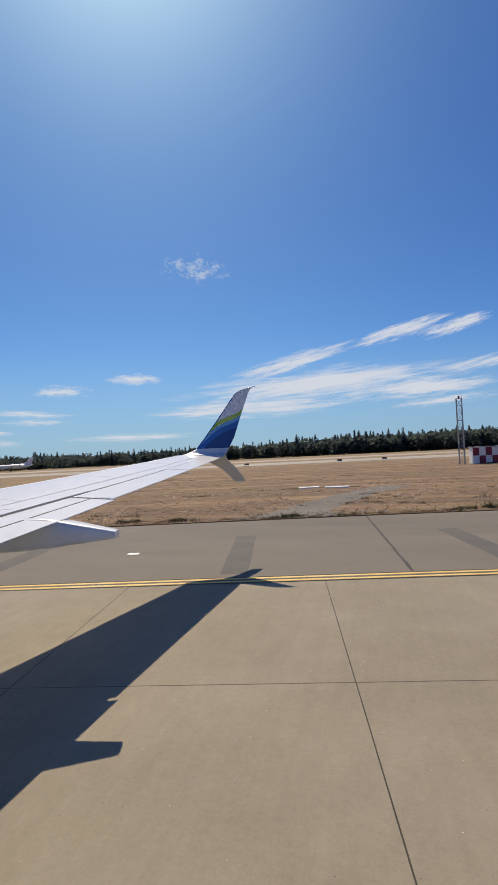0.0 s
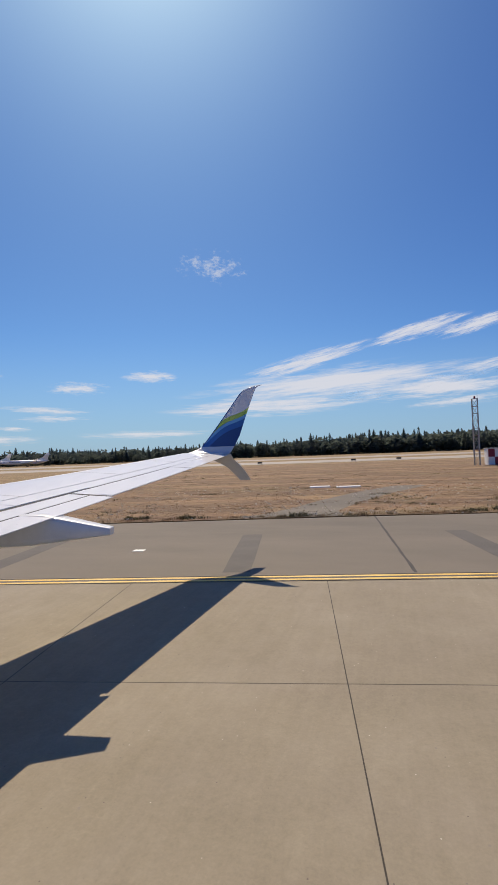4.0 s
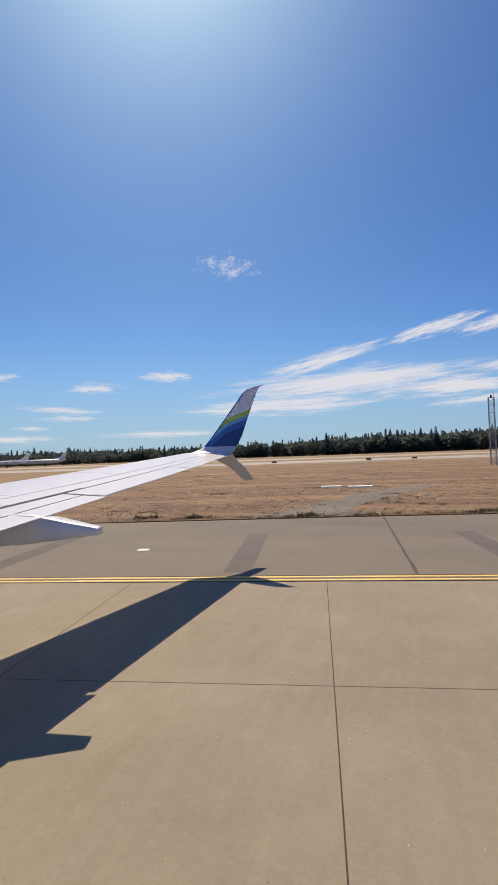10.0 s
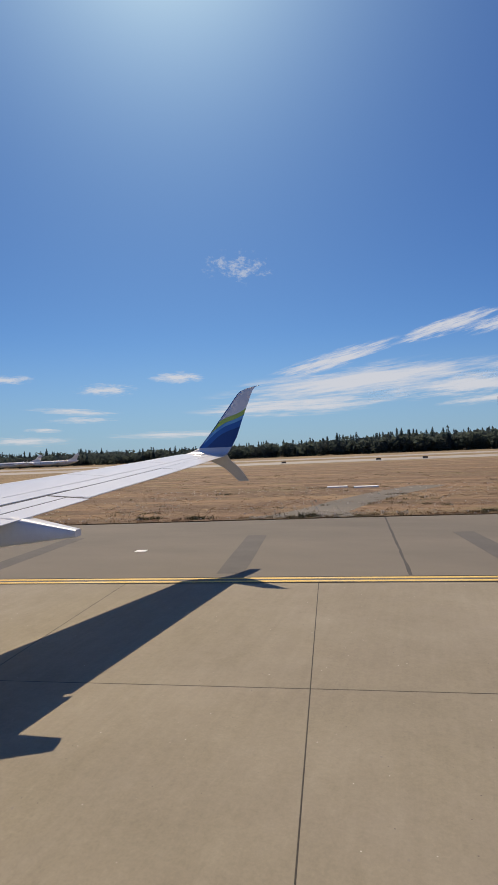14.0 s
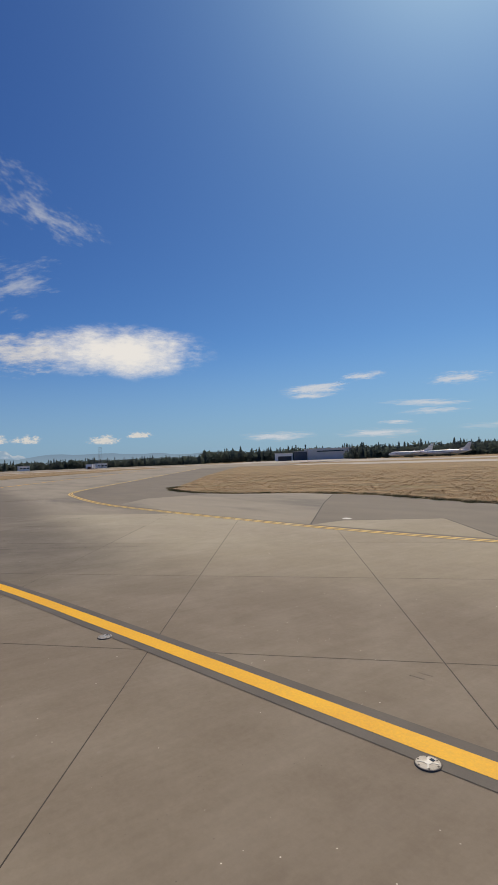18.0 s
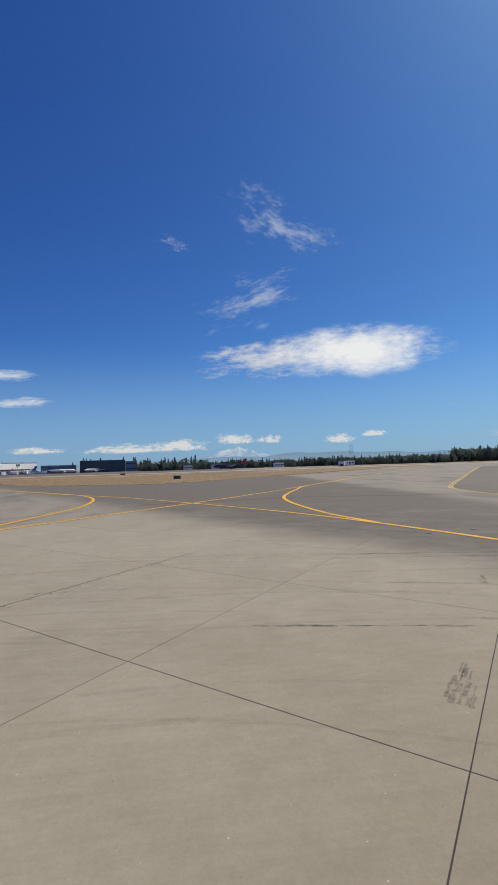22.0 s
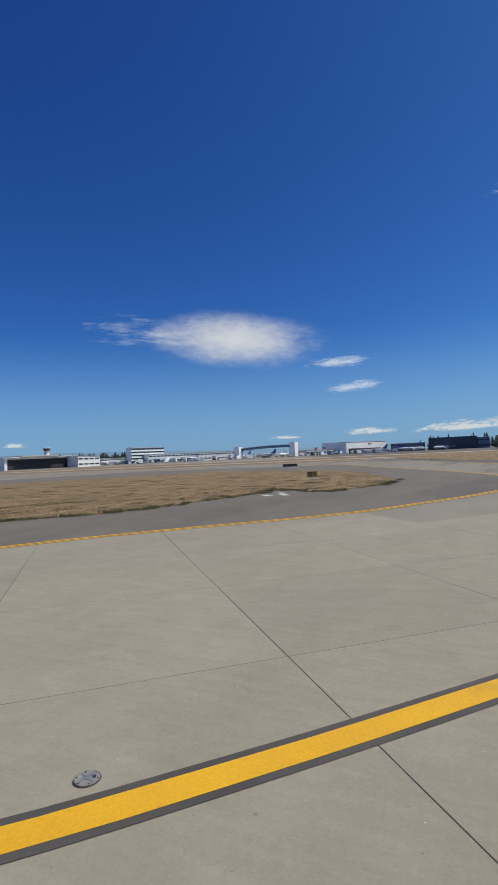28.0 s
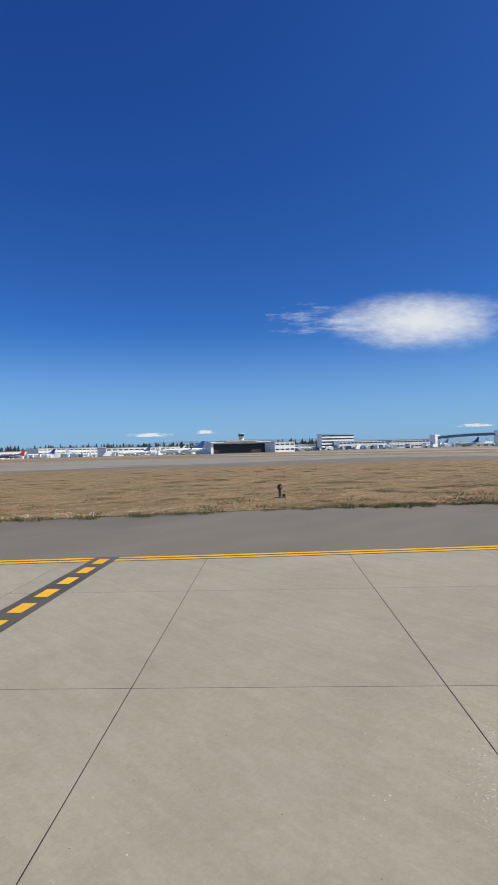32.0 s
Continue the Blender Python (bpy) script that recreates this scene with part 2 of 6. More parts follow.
def meadow(m):
    """Adds olive patches, stretched along the mowing."""
    n, l = m.node_tree.nodes, m.node_tree.links
    p = n["Principled BSDF"]
    pos = n.new("ShaderNodeNewGeometry").outputs["Position"]
    col = mixed(n, l, ramp(n, l, noise_node(n, l, pos, 0.075, 6, 0.7, ((1, 3.0, 1), 43)), 0.52, 0.64), p.inputs["Base Color"].links[0].from_socket, (0.18, 0.14, 0.065))
    col = mixed(n, l, ramp(n, l, noise_node(n, l, pos, 0.9, 4, 0.7, ((1, 2, 1), -10)), 0.55, 0.72), col, (0.52, 0.36, 0.19))
    col = mixed(n, l, ramp(n, l, noise_node(n, l, pos, 0.20, 7, 0.75, ((1, 2.4, 1), 43)), 0.54, 0.66), col, (0.13, 0.095, 0.045))
    l.new(col, p.inputs["Base Color"])


meadow(STRAW)
RUSSET = surface("russet dry grass", (0.250, 0.147, 0.083), (0.175, 0.101, 0.058), 0.35, 4.0, 0.95, 0.9, third=(0.20, 0.125, 0.065), third_scale=0.14, third_lo=0.44, third_hi=0.62,
                 speck=0.55, stretch=((1, 4.0, 1), -10), bump_far=0.15)
meadow(RUSSET)


def banded(m):
    """Long lighter and darker bands along the mowing."""
    n, l = m.node_tree.nodes, m.node_tree.links
    p = n["Principled BSDF"]
    pos = n.new("ShaderNodeNewGeometry").outputs["Position"]
    for scale, fac, tone in ((0.022, 0.75, (0.17, 0.105, 0.062)), (0.05, 0.5, (0.42, 0.27, 0.15))):
        band = ramp(n, l, noise_node(n, l, pos, scale, 6, 0.65, ((1, 5.5, 1), -9.6)), 0.47, 0.62, (0, 0, 0, 1), (fac, fac, fac, 1))
        l.new(mixed(n, l, band, p.inputs["Base Color"].links[0].from_socket, tone), p.inputs["Base Color"])


banded(RUSSET)
BLADE = surface("dry grass blades", (0.50, 0.31, 0.165), (0.36, 0.215, 0.11), 0.2, 2.0, 0.9, 0.0, third=(0.20, 0.18, 0.08), third_scale=0.12, speck=0.3)
BLADE_RED = surface("russet grass blades", (0.37, 0.212, 0.110), (0.27, 0.15, 0.080), 0.2, 2.0, 0.9, 0.0, third=(0.22, 0.15, 0.08), third_scale=0.12, speck=0.3)
WEED = surface("green weeds", (0.12, 0.125, 0.05), (0.20, 0.165, 0.075), 0.8, 6.0, 0.9, 0.0, speck=0.3)
PETAL = surface("white petals", (0.80, 0.78, 0.70), (0.75, 0.72, 0.6), 2, 9, 0.8, 0.0, speck=0.1)
PLATE = surface("dull repair mortar", (0.15, 0.128, 0.105), (0.20, 0.172, 0.14), 1.5, 20, 0.85, 0.2, speck=0.3)
YELLOW = surface("yellow marking paint", (0.86, 0.47, 0.015), (0.78, 0.40, 0.015), 0.6, 25, 0.7, 0.2, third=(0.5, 0.28, 0.05), third_scale=0.4, third_lo=0.6, third_hi=0.8, speck=0.2)
YELLOW_WORN = surface("sun-bleached yellow marking paint", (0.80, 0.55, 0.15), (0.70, 0.45, 0.11), 0.6, 25, 0.75, 0.2, third=(0.78, 0.64, 0.36), third_scale=0.5, third_lo=0.5, third_hi=0.75, speck=0.2)
BLACK = surface("black marking paint", (0.075, 0.066, 0.06), (0.11, 0.098, 0.088), 0.6, 25, 0.75, 0.2, speck=0.25)
WHITE_LINE = surface("white marking paint", (0.72, 0.70, 0.66), (0.6, 0.58, 0.54), 0.6, 20, 0.75, 0.2, speck=0.2)
def rubber_film(name, most, a=(0.13, 0.115, 0.10), b=(0.17, 0.15, 0.13)):
    """Thin rubber left on concrete: patchy, broken along the streak."""
    m = surface(name, a, b, 0.8, 14, 0.85, 0.0, speck=0.3)
    n, l = m.node_tree.nodes, m.node_tree.links
    pos = n.new("ShaderNodeNewGeometry").outputs["Position"]
    l.new(ramp(n, l, noise_node(n, l, pos, 1.3, 8, 0.7), 0.38, 0.72, (0, 0, 0, 1), (most, most, most, 1)), n["Principled BSDF"].inputs["Alpha"])
    return m


FILM, SMUDGE = rubber_film("faint rubber film", 0.15), rubber_film("dark rubber smudge", 0.6)
TYRE_MARK = rubber_film("tyre rubber streak", 0.62)
CHALK = rubber_film("pale chalky film", 0.8, (0.60, 0.56, 0.48), (0.52, 0.48, 0.41))
STEEL = surface("galvanised steel", (0.42, 0.43, 0.44), (0.34, 0.35, 0.36), 2, 15, 0.5, 0.1, metal=0.6)
STEEL_PALE = surface("scuffed bright steel", (0.40, 0.38, 0.35), (0.27, 0.255, 0.235), 6, 40, 0.6, 0.1, metal=0.2)
RUST = surface("rusty brown paint", (0.16, 0.07, 0.04), (0.10, 0.05, 0.035), 2, 15, 0.8, 0.2)
DARK = surface("dark grey paint", (0.05, 0.05, 0.055), (0.07, 0.07, 0.075), 0.6, 8, 0.7, 0.1)
WALL_WHITE = surface("white wall paint", (0.90, 0.90, 0.88), (0.86, 0.86, 0.84), 0.05, 1.5, 0.7, 0.0, speck=0.08)
WALL_GREY = surface("grey cladding", (0.55, 0.56, 0.56), (0.49, 0.50, 0.50), 0.05, 1.5, 0.7, 0.0, speck=0.1)
WALL_DARK = surface("dark blue cladding", (0.05, 0.07, 0.10), (0.07, 0.09, 0.12), 0.05, 1.5, 0.6, 0.0, speck=0.1)
WALL_BLUE = surface("blue grey cladding", (0.13, 0.20, 0.27), (0.17, 0.24, 0.31), 0.05, 1.5, 0.6, 0.0, speck=0.1)
ROOF = surface("pale roof sheet", (0.52, 0.52, 0.50), (0.45, 0.45, 0.44), 0.05, 1.5, 0.7, 0.0, speck=0.1)
GLASS = surface("dark window glass", (0.05, 0.07, 0.09), (0.03, 0.045, 0.06), 0.3, 2, 0.12, 0.0, rough_var=0.05, speck=0.1)
JET_WHITE = surface("white aircraft paint", (0.80, 0.80, 0.80), (0.74, 0.75, 0.76), 0.2, 3, 0.3, 0.0, coat=0.4, speck=0.05)
JET_BLUE = surface("blue aircraft paint", (0.02, 0.07, 0.25), (0.03, 0.09, 0.3), 0.3, 3, 0.3, 0.0, speck=0.05)
JET_RED = surface("red aircraft paint", (0.45, 0.02, 0.03), (0.4, 0.02, 0.03), 0.3, 3, 0.3, 0.0, speck=0.05)
JET_DARK = surface("navy aircraft paint", (0.03, 0.03, 0.06), (0.04, 0.04, 0.08), 0.3, 3, 0.3, 0.0, speck=0.05)
RED = surface("red hut paint", (0.30, 0.03, 0.05), (0.25, 0.03, 0.05), 0.8, 9, 0.7, 0.1)
AMBER = surface("amber sign paint", (0.55, 0.30, 0.04), (0.48, 0.25, 0.03), 2, 12, 0.6, 0.0)
RUBBER = surface("tyre rubber", (0.025, 0.025, 0.025), (0.035, 0.035, 0.035), 2, 20, 0.85, 0.1)
def foliage(name, a, b, c):
    m = surface(name, a, b, 0.03, 0.8, 0.9, 0.0, third=c, third_scale=0.05, speck=0.35)
    n, l = m.node_tree.nodes, m.node_tree.links
    tr, mx = n.new("ShaderNodeBsdfTranslucent"), n.new("ShaderNodeMixShader")
    l.new(n["Principled BSDF"].inputs["Base Color"].links[0].from_socket, tr.inputs["Color"])
    mx.inputs[0].default_value = 0.6
    l.new(n["Principled BSDF"].outputs[0], mx.inputs[1]), l.new(tr.outputs[0], mx.inputs[2])
    l.new(mx.outputs[0], n["Material Output"].inputs["Surface"])
    return m


# Far haze is tinted into both colours, bluer and paler than plain foliage.
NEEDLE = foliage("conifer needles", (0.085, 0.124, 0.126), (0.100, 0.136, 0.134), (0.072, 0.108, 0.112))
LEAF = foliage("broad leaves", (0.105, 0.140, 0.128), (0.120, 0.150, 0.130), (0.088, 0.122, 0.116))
BARK = surface("bark", (0.10, 0.075, 0.055), (0.07, 0.055, 0.04), 0.5, 4, 0.9, 0.0)
WING_TOP = surface("white wing paint", (0.745, 0.765, 0.785), (0.695, 0.715, 0.735), 0.8, 14, 0.32, 0.03, coat=0.35, speck=0.05, by_world=False, third=(0.62, 0.63, 0.65), third_scale=0.35,
                   third_lo=0.55, third_hi=0.8, stretch=((1, 5, 1), 0))
WING_SEAM = surface("grey seam sealant", (0.50, 0.51, 0.53), (0.44, 0.45, 0.47), 2, 12, 0.6, 0.0, by_world=False)
WING_GREY = surface("grey wing paint", (0.62, 0.62, 0.62), (0.56, 0.56, 0.56), 0.8, 10, 0.4, 0.03, speck=0.08, by_world=False)
SLAT_METAL = surface("polished slat metal", (0.72, 0.73, 0.75), (0.66, 0.67, 0.69), 0.8, 14, 0.35, 0.02, metal=0.55, speck=0.05, by_world=False)
GAP = surface("dark panel gap", (0.03, 0.03, 0.035), (0.05, 0.05, 0.055), 2, 10, 0.8, 0.0)


def livery():
    """Winglet paint: white above, a green sweep and three blues below, in slanting waves."""
    m, n, l, p = bare("winglet livery")
    xyz = n.new("ShaderNodeSeparateXYZ")
    l.new(n.new("ShaderNodeTexCoord").outputs["Object"], xyz.inputs[0])
    wave = n.new("ShaderNodeMath")
    wave.operation = "SINE"
    slant = n.new("ShaderNodeMath")
    slant.operation, slant.inputs[1].default_value = "MULTIPLY", 4.2
    l.new(xyz.outputs["Y"], slant.inputs[0])
    l.new(slant.outputs[0], wave.inputs[0])
    up = n.new("ShaderNodeMath")
    up.operation, up.inputs[1].default_value = "MULTIPLY_ADD", 0.07
    l.new(wave.outputs[0], up.inputs[0])
    tilt = n.new("ShaderNodeMath")
    tilt.operation, tilt.inputs[1].default_value = "MULTIPLY_ADD", 0.62
    l.new(xyz.outputs["Y"], tilt.inputs[0])
    l.new(xyz.outputs["Z"], tilt.inputs[2])
    l.new(tilt.outputs[0], up.inputs[2])
    span = n.new("ShaderNodeMapRange")
    span.inputs["From Min"].default_value, span.inputs["From Max"].default_value = 4.24, 6.34
    l.new(up.outputs[0], span.inputs["Value"])
    r = n.new("ShaderNodeValToRGB")
    r.color_ramp.interpolation = "CONSTANT"
    e = r.color_ramp.elements
    e[0].position, e[0].color = 0.0, (0.012, 0.05, 0.20, 1)
    e[1].position, e[1].color = 0.235, (0.02, 0.13, 0.42, 1)
    for where, colour in ((0.33, (0.12, 0.38, 0.68, 1)), (0.385, (0.40, 0.58, 0.10, 1)), (0.46, (0.76, 0.77, 0.79, 1))):
        k = e.new(where)
        k.color = colour
    l.new(span.outputs["Result"], r.inputs["Fac"])
    l.new(r.outputs["Color"], p.inputs["Base Color"])
    p.inputs["Roughness"].default_value, p.inputs["Coat Weight"].default_value = 0.3, 0.4
    return m


LIVERY = livery()


# ===== mesh helpers =====
def part(name, bm, material, parent=None, label=""):
    mesh = bpy.data.meshes.new(name)
    bmesh.ops.recalc_face_normals(bm, faces=bm.faces)
    bm.to_mesh(mesh)
    bm.free()
    mesh.materials.append(material)
    ob = new(name, mesh)
    if parent:
        ob.parent = parent
    return tagged(ob, label)


def smooth(ob, angle=None):
    for f in ob.data.polygons:
        f.use_smooth = True
    if angle:
        ob.data.set_sharp_from_angle(angle=radians(angle))
    return ob


def box(bm, at, size, turn=0.0, bevel=0.0):
    made = bmesh.ops.create_cube(bm, size=1.0, matrix=Matrix.Translation(at) @ Matrix.Rotation(radians(turn), 4, "Z") @ Matrix.Diagonal((*size, 1)))
    if bevel:
        edges = {e for v in made["verts"] for e in v.link_edges}
        bmesh.ops.bevel(bm, geom=list(edges), offset=bevel, segments=2, affect="EDGES")
    return bm


def rod(bm, a, b, r0, r1=None, sides=8):
    a, b = Vector(a), Vector(b)
    m = Matrix.Translation((a + b) / 2) @ (b - a).to_track_quat("Z", "Y").to_matrix().to_4x4()
    bmesh.ops.create_cone(bm, cap_ends=True, segments=sides, radius1=r0, radius2=r0 if r1 is None else r1, depth=(b - a).length, matrix=m)
    return bm


def slab_of(bm, outline, z0, z1):
    low, high = [bm.verts.new((x, y, z0)) for x, y in outline], [bm.verts.new((x, y, z1)) for x, y in outline]
    bm.faces.new(high), bm.faces.new(low[::-1])
    for i in range(len(outline)):
        j = (i + 1) % len(outline)
        bm.faces.new((low[i], low[j], high[j], high[i]))
    return bm


def curve_through(points, step=1.0):
    pts = [Vector((*p, 0)) for p in points]
    pts = [2 * pts[0] - pts[1]] + pts + [2 * pts[-1] - pts[-2]]
    out = []
    for a, b, c, d in zip(pts, pts[1:], pts[2:], pts[3:]):
        k = max(1, int((c - b).length / step))
        for i in range(k):
            t = i / k
            out.append(0.5 * (2 * b + (c - a) * t + (2 * a - 5 * b + 4 * c - d) * t * t + (3 * b - a - 3 * c + d) * t ** 3))
    return out + [pts[-2]]


def ribbon(bm, line, width, z, shift=0.0, thick=0.003, wobble=0.0):
    rows_ = []
    for i, q in enumerate(line):
        d = (line[min(i + 1, len(line) - 1)] - line[max(i - 1, 0)]).normalized()
        side = Vector((-d.y, d.x, 0))
        w = width * (1 + wobble * (0.75 * noise.noise(q * 0.9) + 0.55 * noise.noise(q * 6.3)))
        rows_.append([bm.verts.new((q + side * (shift + k * w / 2)).xy.to_3d() + Vector((0, 0, zz))) for k, zz in ((-1, z - thick), (-1, z), (1, z), (1, z - thick))])
    for a, b in zip(rows_, rows_[1:]):
        for k in range(3):
            bm.faces.new((a[k], a[k + 1], b[k + 1], b[k]))
    return bm


def thing(name, at=(0, 0, 0), turn=0.0):
    e = new(name)
    e.matrix_world = pose(*at, 0, 0, turn)
    return e


# ===== ground, pavements and markings =====
def sheet(name, outline, z0, z1, material, label, category):
    return tagged(part(name, slab_of(bmesh.new(), outline, z0, z1), material), label, category, "", "structure")


ring = [(4700 * math.cos(2 * math.pi * i / 64), 4700 * math.sin(2 * math.pi * i / 64)) for i in range(64)]
sheet("ground", ring, -3.0, -0.10, STRAW, "wide flat airfield ground of dry tawny grass", "ground")

EDGE = [(340, 77.2), (200, 53.4), (110, 38.1), (70, 31.3), (50, 27.9), (28, 24.2), (4, 19.7), (-13.2, 15.4), (-22.4, 13.4), (-30, 12.5), (-38.4, 11.7), (-49.8, 11.2),
        (-63.2, 12.6), (-72.5, 14.8), (-83, 21.0), (-110, 39.5), (-146.7, 64.4), (-230, 122)]
EDGE_SOUTH = [(60, -152), (20, -113.5), (0, -95), (-13.7, -81.8), (-19.2, -76.4), (-25.6, -70.4), (-30, -66.7), (-35.8, -62.2), (-44, -54.4), (-50.3, -50.6), (-57.6, -47.1), (-66, -44.8),
              (-75.3, -45.4), (-86, -49.0), (-106, -60), (-150, -84)]
sheet("pavement", [(420, -420), (420, 150), (120, 110), (-20, 90), (-63, 60), (-202, 147), (-330, 262), (-395, 205), (-241, 73), (-172, 16.3), (-147, -16), (-165, -54), (-200, -120),
                   (-180, -260), (-60, -420)], -0.6, -0.009, WORN, "broad worn grey asphalt taxiway pavement", "taxiway")


def offset_line(line, d):
    out = []
    for i, q in enumerate(line):
        k = (line[min(i + 1, len(line) - 1)] - line[max(i - 1, 0)]).normalized()
        out.append((q.x - k.y * d, q.y + k.x * d))
    return out


edge_n, edge_s = curve_through(EDGE, 3.0), curve_through(EDGE_SOUTH, 3.0)
# asphalt shoulders outside the double edge lines
shoulder = offset_line(edge_n, -0.35)
sheet("road", shoulder[::-1] + [(340, 110), (-60, 60), (-230, 180)], -0.2, 0.003, ASPHALT, "dark asphalt shoulder between the edge line and the dry grass", "shoulder")
sheet("road", offset_line(edge_s, 0.35) + [(-150, -150), (60, -230)], -0.2, 0.003, ASPHALT, "grey asphalt shoulder between the edge line and the dry grass", "shoulder")
sheet("road", [(-62, 12), (-66, 14), (-84, 22), (-150, 66), (-240, 72), (-172, 16), (-146, -16), (-163, -52), (-110, -62), (-86, -49.3), (-75, -45.7), (-66, -45.1), (-58, -47.4), (-50, -42), (-57, -30), (-66, -20), (-68, -5)],
      -0.2, 0.0016, WORN, "rubber-darkened asphalt taxiway crossing", "taxiway")

# grass fields, a little proud of the asphalt
field_p = [(-8, 29.6), (-2, 31.0), (28, 37.4), (60, 43.0), (120, 54.8), (330, 92.8), (300, 190), (-20, 150), (-30, 62)]
field_a = [(-13, 28.5), (-19.2, 27.2), (-27, 28.1), (-36, 29.9), (-44, 28.4), (-50.2, 24.4), (-56.6, 23.1), (-62, 24.0), (-66.5, 25.2), (-69.3, 27.9), (-83, 37.5), (-109, 55), (-160, 92), (-225, 141), (-170, 160), (-60, 96), (-36, 62)]
field_c = [(60, -166), (10, -118), (-10, -99.5), (-21.1, -90), (-28.1, -84.8), (-34.4, -79.2), (-40.3, -73.0), (-42.4, -70.6), (-46, -69.3), (-51, -67.9), (-53.5, -66.8), (-58, -66.5), (-62.4, -66.0), (-62.2, -63.6), (-59.6, -61.4), (-60.5, -59.6), (-66.5, -57.1), (-76, -57.0), (-84, -60.2), (-98, -66.5),
           (-110, -76), (-124, -108), (-83, -141), (-48, -173), (40, -250)]
for outline, label in ((field_p, "field of dry tawny mown grass beside the taxiway"), (field_a, "island of dry brown grass between two taxiways"), (field_c, "pointed island of dry straw-coloured grass")):
    sheet("lawn", outline, -0.3, 0.05, RUSSET if outline is field_p else STRAW, label, "grass field")

field_d = [(-195, -75), (-150, -53.5), (-141, -43), (-133.5, -32), (-128, -22), (-132, -12), (-160, 5), (-205, 40), (-250, 77), (-276, 98), (-270, 40), (-256, -90)]
sheet("lawn", field_d, -0.3, 0.04, STRAW, "dry straw-coloured grass before the far runway", "grass field")

# far runways and aprons
def strip(name, a, b, width, material, label, z=-0.07):
    a, b = Vector((*a, 0)), Vector((*b, 0))
    d = (b - a).normalized()
    s_ = Vector((-d.y, d.x, 0)) * width / 2
    return sheet(name, [(q.x, q.y) for q in (a + s_, a - s_, b - s_, b + s_)], -0.3, z, material, label, "runway")


mid_p = STATION + 195 * ABEAM
strip("runway", (mid_p - 900 * AHEAD).xy, (mid_p + 250 * AHEAD).xy, 46, RUNWAY, "pale concrete runway beyond the dry grass")
mid_p = STATION + 300 * ABEAM
strip("runway", (mid_p - 900 * AHEAD).xy, (mid_p + 320 * AHEAD).xy, 60, RUNWAY, "second pale concrete runway before the woods")
strip("runway", (-300, 330), (-230, -330), 24, RUNWAY, "pale far runway across the airfield")
strip("runway", (-420, 420), (-345, -420), 45, RUNWAY, "wide pale far runway across the airfield")
strip("runway", (-330, 40), (120, -360), 40, ASPHALT, "grey far taxiway before the terminal", -0.065)
strip("runway", (-345, 20), (120, -395), 1.5, WHITE_LINE, "white edge line of the far taxiway", -0.05)
strip("runway", (-320, 62), (130, -338), 1.2, WHITE_LINE, "white near edge line of the far taxiway", -0.05)
sheet("pavement", [(-480, 300), (-420, -100), (-360, -300), (-180, -560), (-200, -900), (-1100, -900), (-1100, 500)], -0.3, -0.06, WORN, "worn grey apron in front of the terminal", "apron")
sheet("pavement", [(-240, 300), (-380, 420), (-600, 560), (-700, 480), (-420, 250)], -0.3, -0.055, RUNWAY, "pale apron in front of the hangars", "apron")

# painted lines
laid = []


def painted(name, points, width, label, border=0.0, double=0.0, material=None, step=0.8):
    laid.append(name)
    lift = 0.0006 * len(laid)
    line = curve_through(points, step)
    holder = tagged(thing(name), label, "taxiway marking", "", "structure")
    if border:
        part("border", ribbon(bmesh.new(), line, border, 0.0052 + lift, thick=0.0015), BLACK, holder, "black border stripe")
    for k in ((-double / 2, double / 2) if double else (0.0,)):
        part("stripe", ribbon(bmesh.new(), line, width, 0.0078 + lift, k, thick=0.002, wobble=0.06), material or YELLOW, holder)
    return holder


painted("trim", EDGE, 0.16, "double sun-bleached yellow taxiway edge line", border=0.60, double=0.33, material=YELLOW_WORN)
painted("trim", EDGE_SOUTH, 0.20, "double yellow taxiway edge line beside concrete", border=0.70, double=0.36)
painted("trim", [(4, 4.5), (-2.5, 2.55), (-6.2, 1.82), (-9.5, 1.15), (-16, -0.13), (-22.7, -1.55), (-32.6, -4.1), (-43.5, -7.0), (-53.4, -10.6), (-64.8, -15.9), (-79, -23.1), (-93.2, -32.4), (-120, -48.5), (-160, -72)],
        0.32, "broad yellow taxiway centre line with black borders", border=0.72)
painted("trim", [(-43.5, -6.9), (-50.5, -7.8), (-62, -7.5), (-71, -5.9), (-84, -1.2), (-94.2, 3.2), (-120, 19)], 0.34, "curved yellow lead-off line", border=0.54)
painted("trim", [(-3.6, -68), (-12.0, -58.4), (-18.42, -51.65), (-21.4, -48.9), (-24.8, -46.1), (-28, -43.5), (-31.4, -40.9), (-35.6, -37.3), (-43, -32.5), (-49.6, -28.0), (-67, -14.9), (-84, -3.2), (-93, 2.2), (-180, 57.6), (-240, 96)],
        0.40, "broad yellow taxiway centre line crossing the junction", border=0.64)
painted("trim", [(-41.3, -33.5), (-46.7, -30.7), (-58.3, -27.9), (-67.3, -26.4), (-80, -27.2), (-93, -32), (-120, -48)], 0.38, "curved yellow lead-in line", border=0.56)

# dashes of the road crossings
def dashes(start, way, count, label):
    holder = tagged(thing("trim"), label, "taxiway marking", "", "structure")
    start, way = Vector((*start, 0)), Vector((*way, 0)).normalized()
    part("border", ribbon(bmesh.new(), [start + way * k for k in (-0.3, count * 1.2)], 0.8, 0.010), BLACK, holder, "black band")
    for i in range(count):
        part("dash", ribbon(bmesh.new(), [start + way * (i * 1.2), start + way * (i * 1.2 + 0.72)], 0.34, 0.014), YELLOW, holder)


